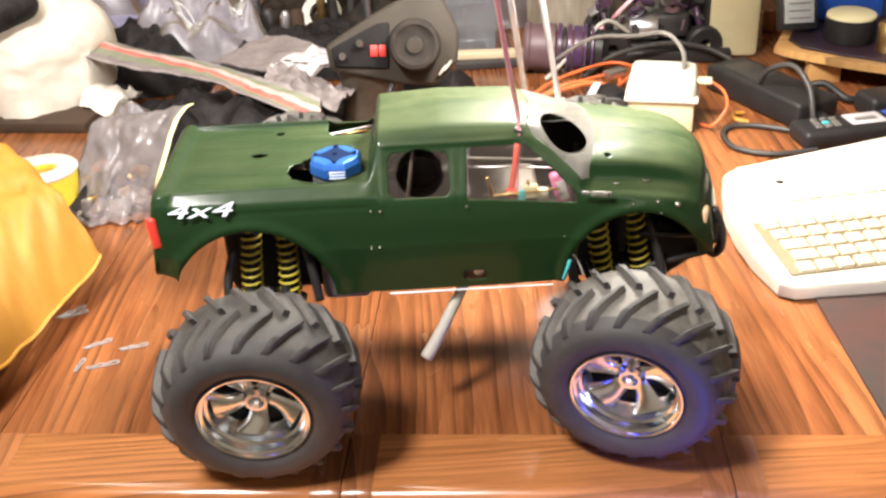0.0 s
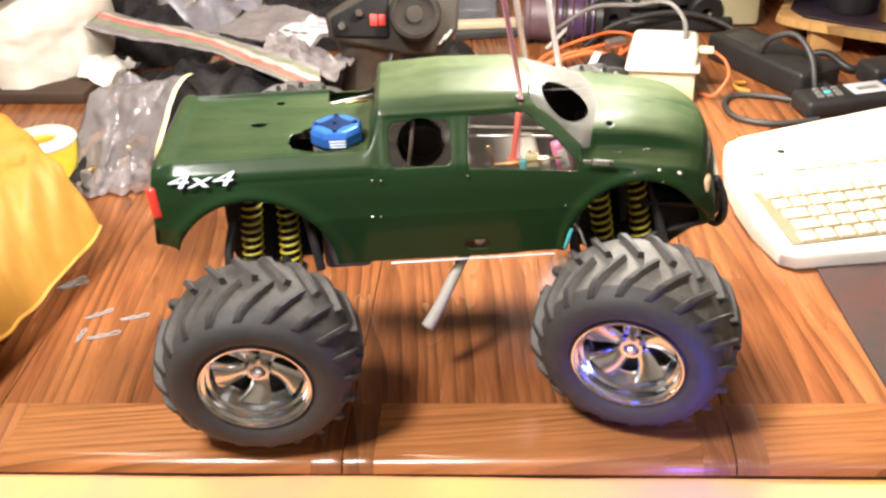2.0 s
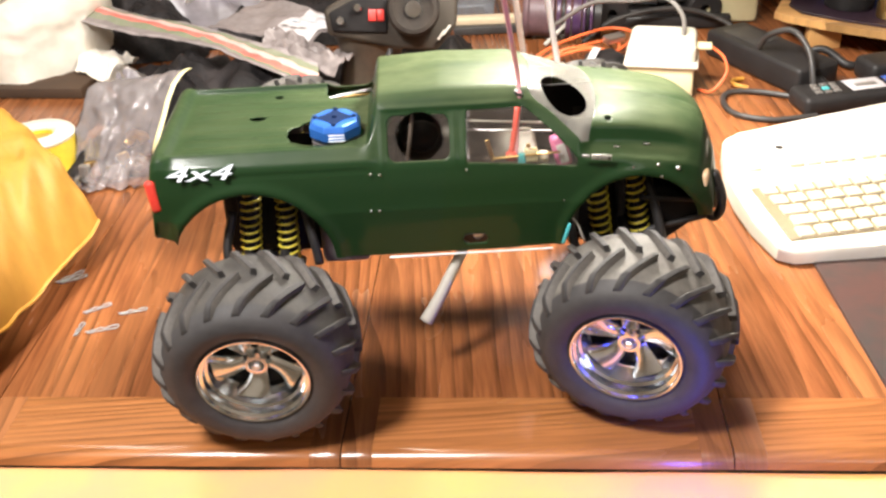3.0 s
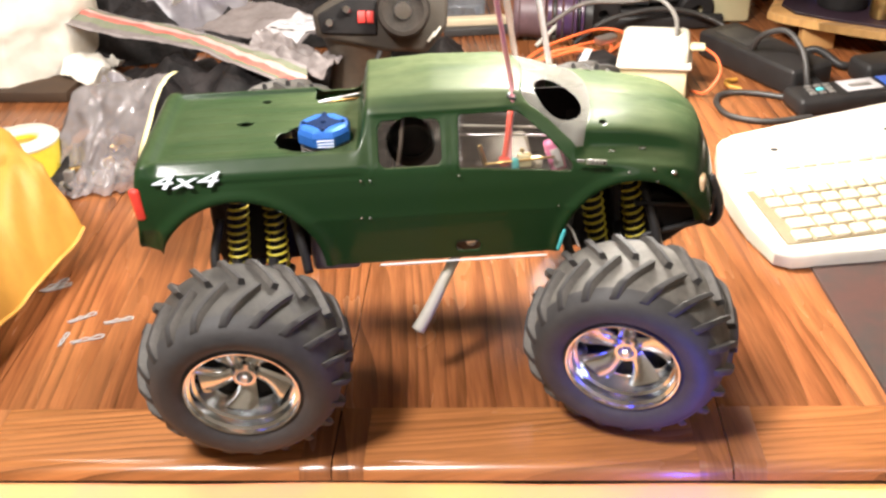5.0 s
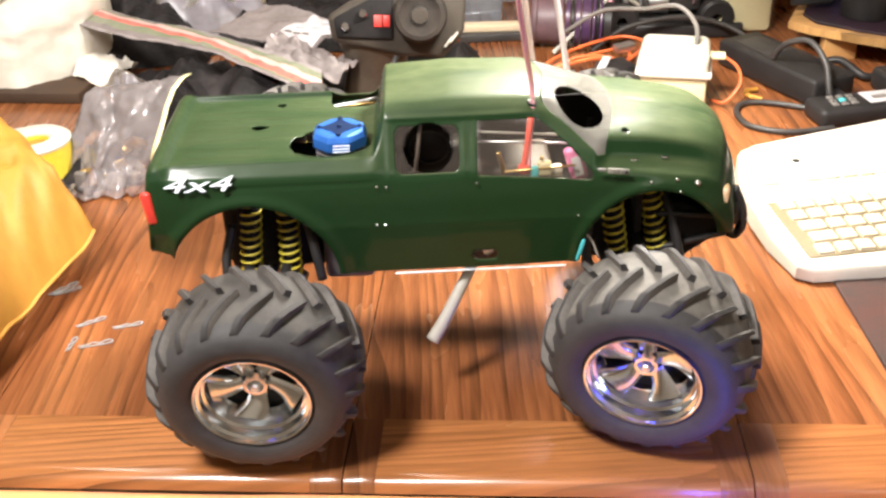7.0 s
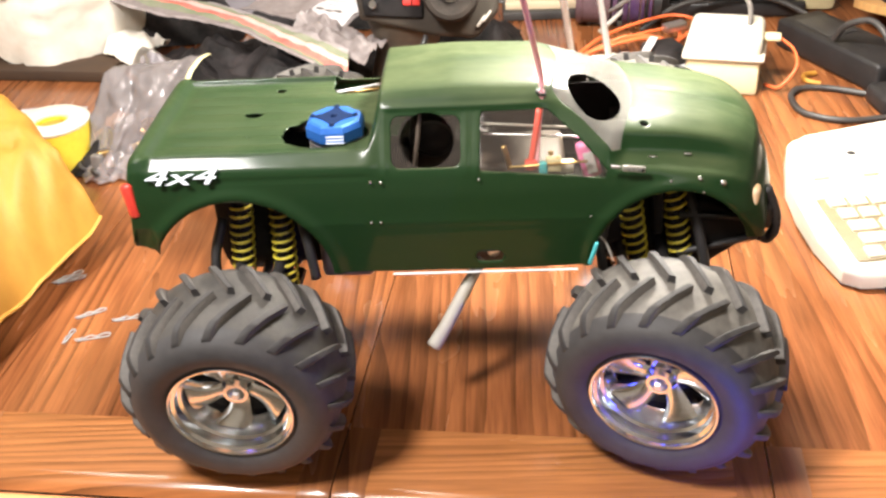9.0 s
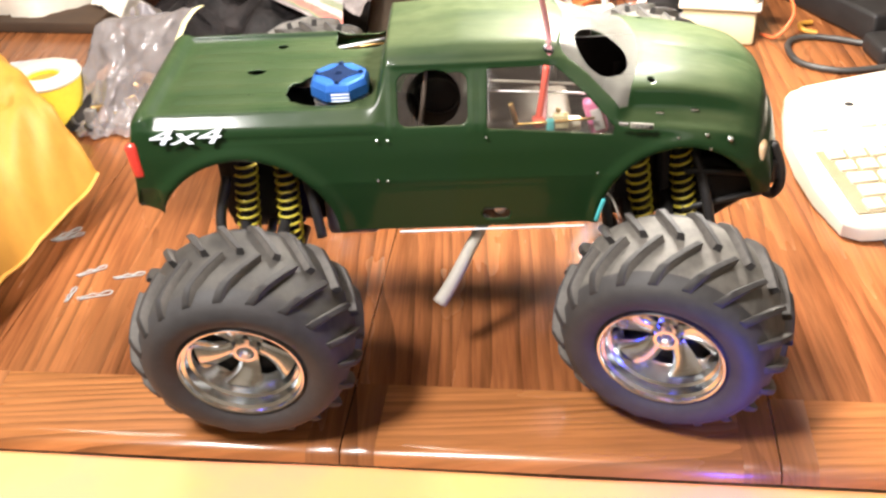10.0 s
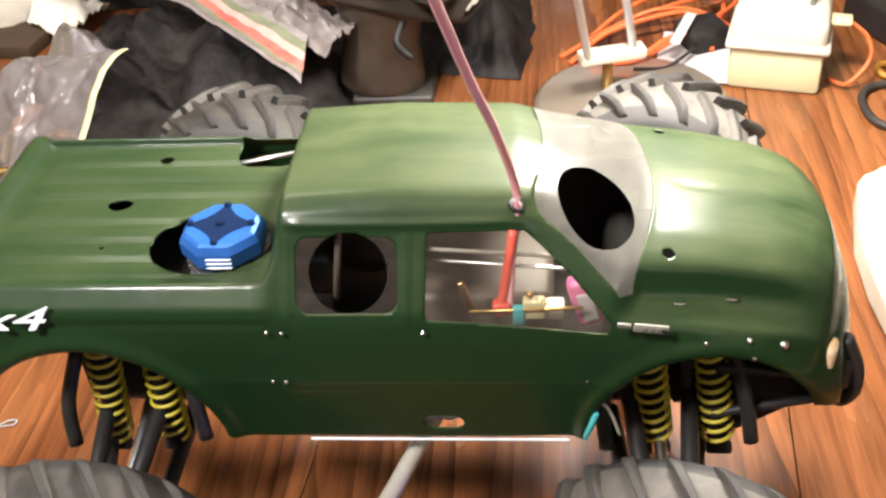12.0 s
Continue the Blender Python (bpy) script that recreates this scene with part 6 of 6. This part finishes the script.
# ---- pale case, brass bits and cups at the back ----
soft(tagged(part("pale_case", box((0.660, 1.06, T + 0.182), (0.085, 0.2, 0.36), 0.008, Matrix.Rotation(radians(-6), 4, "Z")), M_cream), "tall cream plastic computer case at the back", "computer case"), 30)
jar = thing("tape_roll", (-0.03, 1.22, T), "white tape roll standing among tools", "tape")
soft(part("roll", turned([(0.022, -0.012), (0.036, -0.012), (0.036, 0.012), (0.022, 0.012), (0.022, -0.012)], 32, None, Matrix.Translation((-0.03, 1.20, T + 0.0385)) @ Matrix.Rotation(radians(62), 4, "X")), M_white, jar), 40)
pots = random.Random(8)
for k in range(9):
    x, y = -0.17 + 0.028 * k + pots.uniform(-0.008, 0.008), 1.13 + pots.uniform(-0.03, 0.06)
    h, r = pots.uniform(0.05, 0.15), pots.uniform(0.006, 0.013)
    mtl = (M_brass, M_dark, M_dark, M_steel, M_card)[k % 5]
    soft(tagged(part("tool_handle", turned([(0, 0), (r * 0.8, 0), (r, h * 0.1), (r * 0.85, h * 0.5), (r, h * 0.9), (r * 0.6, h), (0, h)], 14, None, Matrix.Translation((x, y, T + 0.001)) @ Matrix.Rotation(radians(pots.uniform(-6, 6)), 4, "Y")), mtl), "worn screwdriver handle standing in the clutter" if mtl is not M_brass else "brass coloured tool handle standing in the clutter", "tool", "tool handles"), 40)
cloth_mound(-0.22, 0.10, 0.97, 1.16, 0.05, 12, M_blackcloth, "black_rag", "dark cloth under the tool handles", "cloth")
cloth_mound(-0.30, 0.16, 1.14, 1.40, 0.07, 23, M_darkcloth, "brown_rag", "heap of dark brown cloth behind the tool handles", "cloth")
soft(tagged(part("plastic_sheet", sheet(40, 24, lambda u, v: Vector((0.335 + 0.31 * u, 1.135 - 0.03 * u + 0.014 * math.sin(9 * u) + 0.010 * rough_noise((6 * u, v, 0), 2.0, 3) + 0.05 * v, T + 0.004 + 0.27 * v)), 0.0012), M_beige), "creased grey-beige plastic sheet standing behind the spool", "sheet"), 60)
cloth_mound(-0.44, -0.20, 0.92, 1.12, 0.06, 16, M_blackcloth, "black_rag", "dark cloth heap behind the cap", "cloth")

# ---- power supply, cables, handset, shelf ----
pb = thing("power_supply", (0.655, 0.76, T), "black power supply brick with cable", "power supply")
PM = Matrix.Rotation(radians(-66), 4, "Z")
soft(part("brick", box((0.648, 0.755, T + 0.0205), (0.20, 0.072, 0.039), 0.006, PM, 3), M_black, pb), 35)
part("brick_label", box((0.630, 0.795, T + 0.0405), (0.07, 0.045, 0.001), 0.0003, PM), M_dark, pb)
part("strain_relief", rod((0.688, 0.664, T + 0.020), (0.698, 0.640, T + 0.014), 0.007), M_black, pb)
cable([(0.697, 0.642, T + 0.014), (0.672, 0.630, T + 0.020), (0.668, 0.655, T + 0.062), (0.655, 0.690, T + 0.082), (0.632, 0.715, T + 0.070), (0.625, 0.735, T + 0.044)], 0.0042, M_dark, "grey power cable looped over the brick")
cable([(0.672, 0.632, T + 0.005), (0.610, 0.668, T + 0.005), (0.572, 0.672, T + 0.005), (0.553, 0.645, T + 0.005), (0.558, 0.60, T + 0.005), (0.60, 0.575, T + 0.005), (0.66, 0.58, T + 0.005)], 0.004, M_dark, "dark grey cable curling on the table")
cable([(0.602, 0.720, T + 0.004), (0.586, 0.712, T + 0.006), (0.584, 0.694, T + 0.006), (0.600, 0.686, T + 0.004)], 0.0034, M_kraft, "short tan wire curling on the table")
cable([(0.705, 0.79, T + 0.007), (0.735, 0.775, T + 0.02), (0.76, 0.74, T + 0.008), (0.80, 0.75, T + 0.008)], 0.006, M_black, "thick black cable by the power supply")
hs = thing("handset", (0.72, 0.62, T), "black cordless handset with grey keys and paper label", "handset")
HM = Matrix.Rotation(radians(8), 4, "Z")
soft(part("case", box((0.735, 0.622, T + 0.014), (0.19, 0.055, 0.026), 0.008, HM, 3), M_black, hs), 35)
part("label", box((0.735, 0.622, T + 0.0283), (0.05, 0.034, 0.0012), 0.0003, HM), M_paper, hs, "white paper label")
part("label_bar", box((0.735, 0.620, T + 0.0292), (0.03, 0.01, 0.0008), 0.0002, HM), M_grey, hs)
part("screen", box((0.782, 0.629, T + 0.0283), (0.03, 0.036, 0.0014), 0.0004, HM), M_bluescreen, hs, "blue screen")
for k in range(3):
    for j in range(3):
        part("key", box(HM @ Vector((0.0, 0, 0)) + Vector((0.667 + 0.013 * k, 0.602 + 0.011 * j + 0.0018 * k, T + 0.028)), (0.009, 0.007, 0.003), 0.001, HM), M_grey if (k, j) != (1, 1) else M_cyan, hs)
soft(tagged(part("black_case", box((0.845, 0.712, T + 0.0165), (0.17, 0.05, 0.032), 0.008, Matrix.Rotation(radians(12), 4, "Z"), 3), M_black), "long black plastic case beside the handset", "case"), 40)

sh = thing("curved_shelf", (0.85, 0.95, T), "small honey wood shelf with curved front edge", "shelf")
arc = [tuple(p[:2]) for p in spline([(0.688, 0.868, 0), (0.704, 0.842, 0), (0.756, 0.794, 0), (0.811, 0.753, 0), (0.88, 0.715, 0), (0.97, 0.69, 0), (1.05, 0.685, 0)], 4)]
soft(part("shelf_board", slab(arc + [(1.10, 1.10), (0.80, 1.10), (0.735, 0.96)], T + 0.0385, T + 0.050, 0.003), M_honey, sh), 30)
soft(part("shelf_back", box((0.92, 1.085, T + 0.0192), (0.36, 0.015, 0.038), 0.002), M_block, sh), 30)
for x, y in ((0.755, 0.835), (0.86, 0.78), (1.03, 0.76)):
    soft(part("support", box((x, y, T + 0.0192), (0.02 if x > 0.8 else 0.05, 0.02, 0.038), 0.002), M_honey if x < 0.8 else M_block, sh), 30)
ZS = T + 0.0505
soft(tagged(part("dark_tray", slab([(0.715, 0.885), (0.722, 0.845), (0.764, 0.806), (0.818, 0.766), (0.884, 0.730), (0.97, 0.706), (1.05, 0.70), (1.05, 1.06), (0.80, 1.06)], ZS + 0.0002, ZS + 0.004, 0.001), M_plum), "thin dark plum tray lying on the shelf", "tray"), 30)
ZS += 0.0045
fr = thing("display_box", (0.735, 0.925, ZS), "black framed box with a grey printed panel", "box")
FM = Matrix.Rotation(radians(-22), 4, "X")
soft(part("frame", box((0.735, 0.925, ZS + 0.042), (0.06, 0.02, 0.082), 0.003, FM), M_black, fr), 30)
part("panel", box((0.735, 0.914, ZS + 0.046), (0.046, 0.006, 0.062), 0.001, FM), M_lcd, fr, "grey printed panel")
for k in range(5):
    part("panel_bar", box((0.735, 0.9105 + 0.0045 * (k - 2) * 0.9, ZS + 0.046 + 0.0105 * (k - 2)), (0.034, 0.003, 0.002), 0.0005, FM), M_grey, fr)
cp = thing("round_tin", (0.800, 0.865, ZS), "black round tin with pale lid", "tin")
soft(part("tin", turned([(0, 0), (0.036, 0), (0.037, 0.002), (0.037, 0.036), (0, 0.036)], 36, None, Matrix.Translation((0.800, 0.865, ZS + 0.0005))), M_black, cp), 40)
soft(part("lid", turned([(0, 0.042), (0.033, 0.042), (0.036, 0.040), (0.0365, 0.0365), (0, 0.0365)], 36, None, Matrix.Translation((0.800, 0.865, ZS))), M_cream, cp, "pale lid"), 40)
soft(tagged(part("brass_canister", turned([(0, 0), (0.016, 0), (0.0175, 0.003), (0.0175, 0.04), (0.014, 0.045), (0.005, 0.046), (0.005, 0.055), (0, 0.055)], 28, None, Matrix.Translation((0.833, 0.800, ZS + 0.0005))), M_brass), "small brass canister on the shelf", "canister"), 40)
soft(tagged(part("blue_box", box((0.83, 0.99, ZS + 0.035), (0.12, 0.06, 0.068), 0.003), M_bluescreen), "dark blue carton on the shelf", "box"), 30)
soft(tagged(part("dark_carton", box((0.94, 0.93, ZS + 0.06), (0.1, 0.08, 0.118), 0.003), M_dark), "dark carton standing on the shelf", "box"), 30)
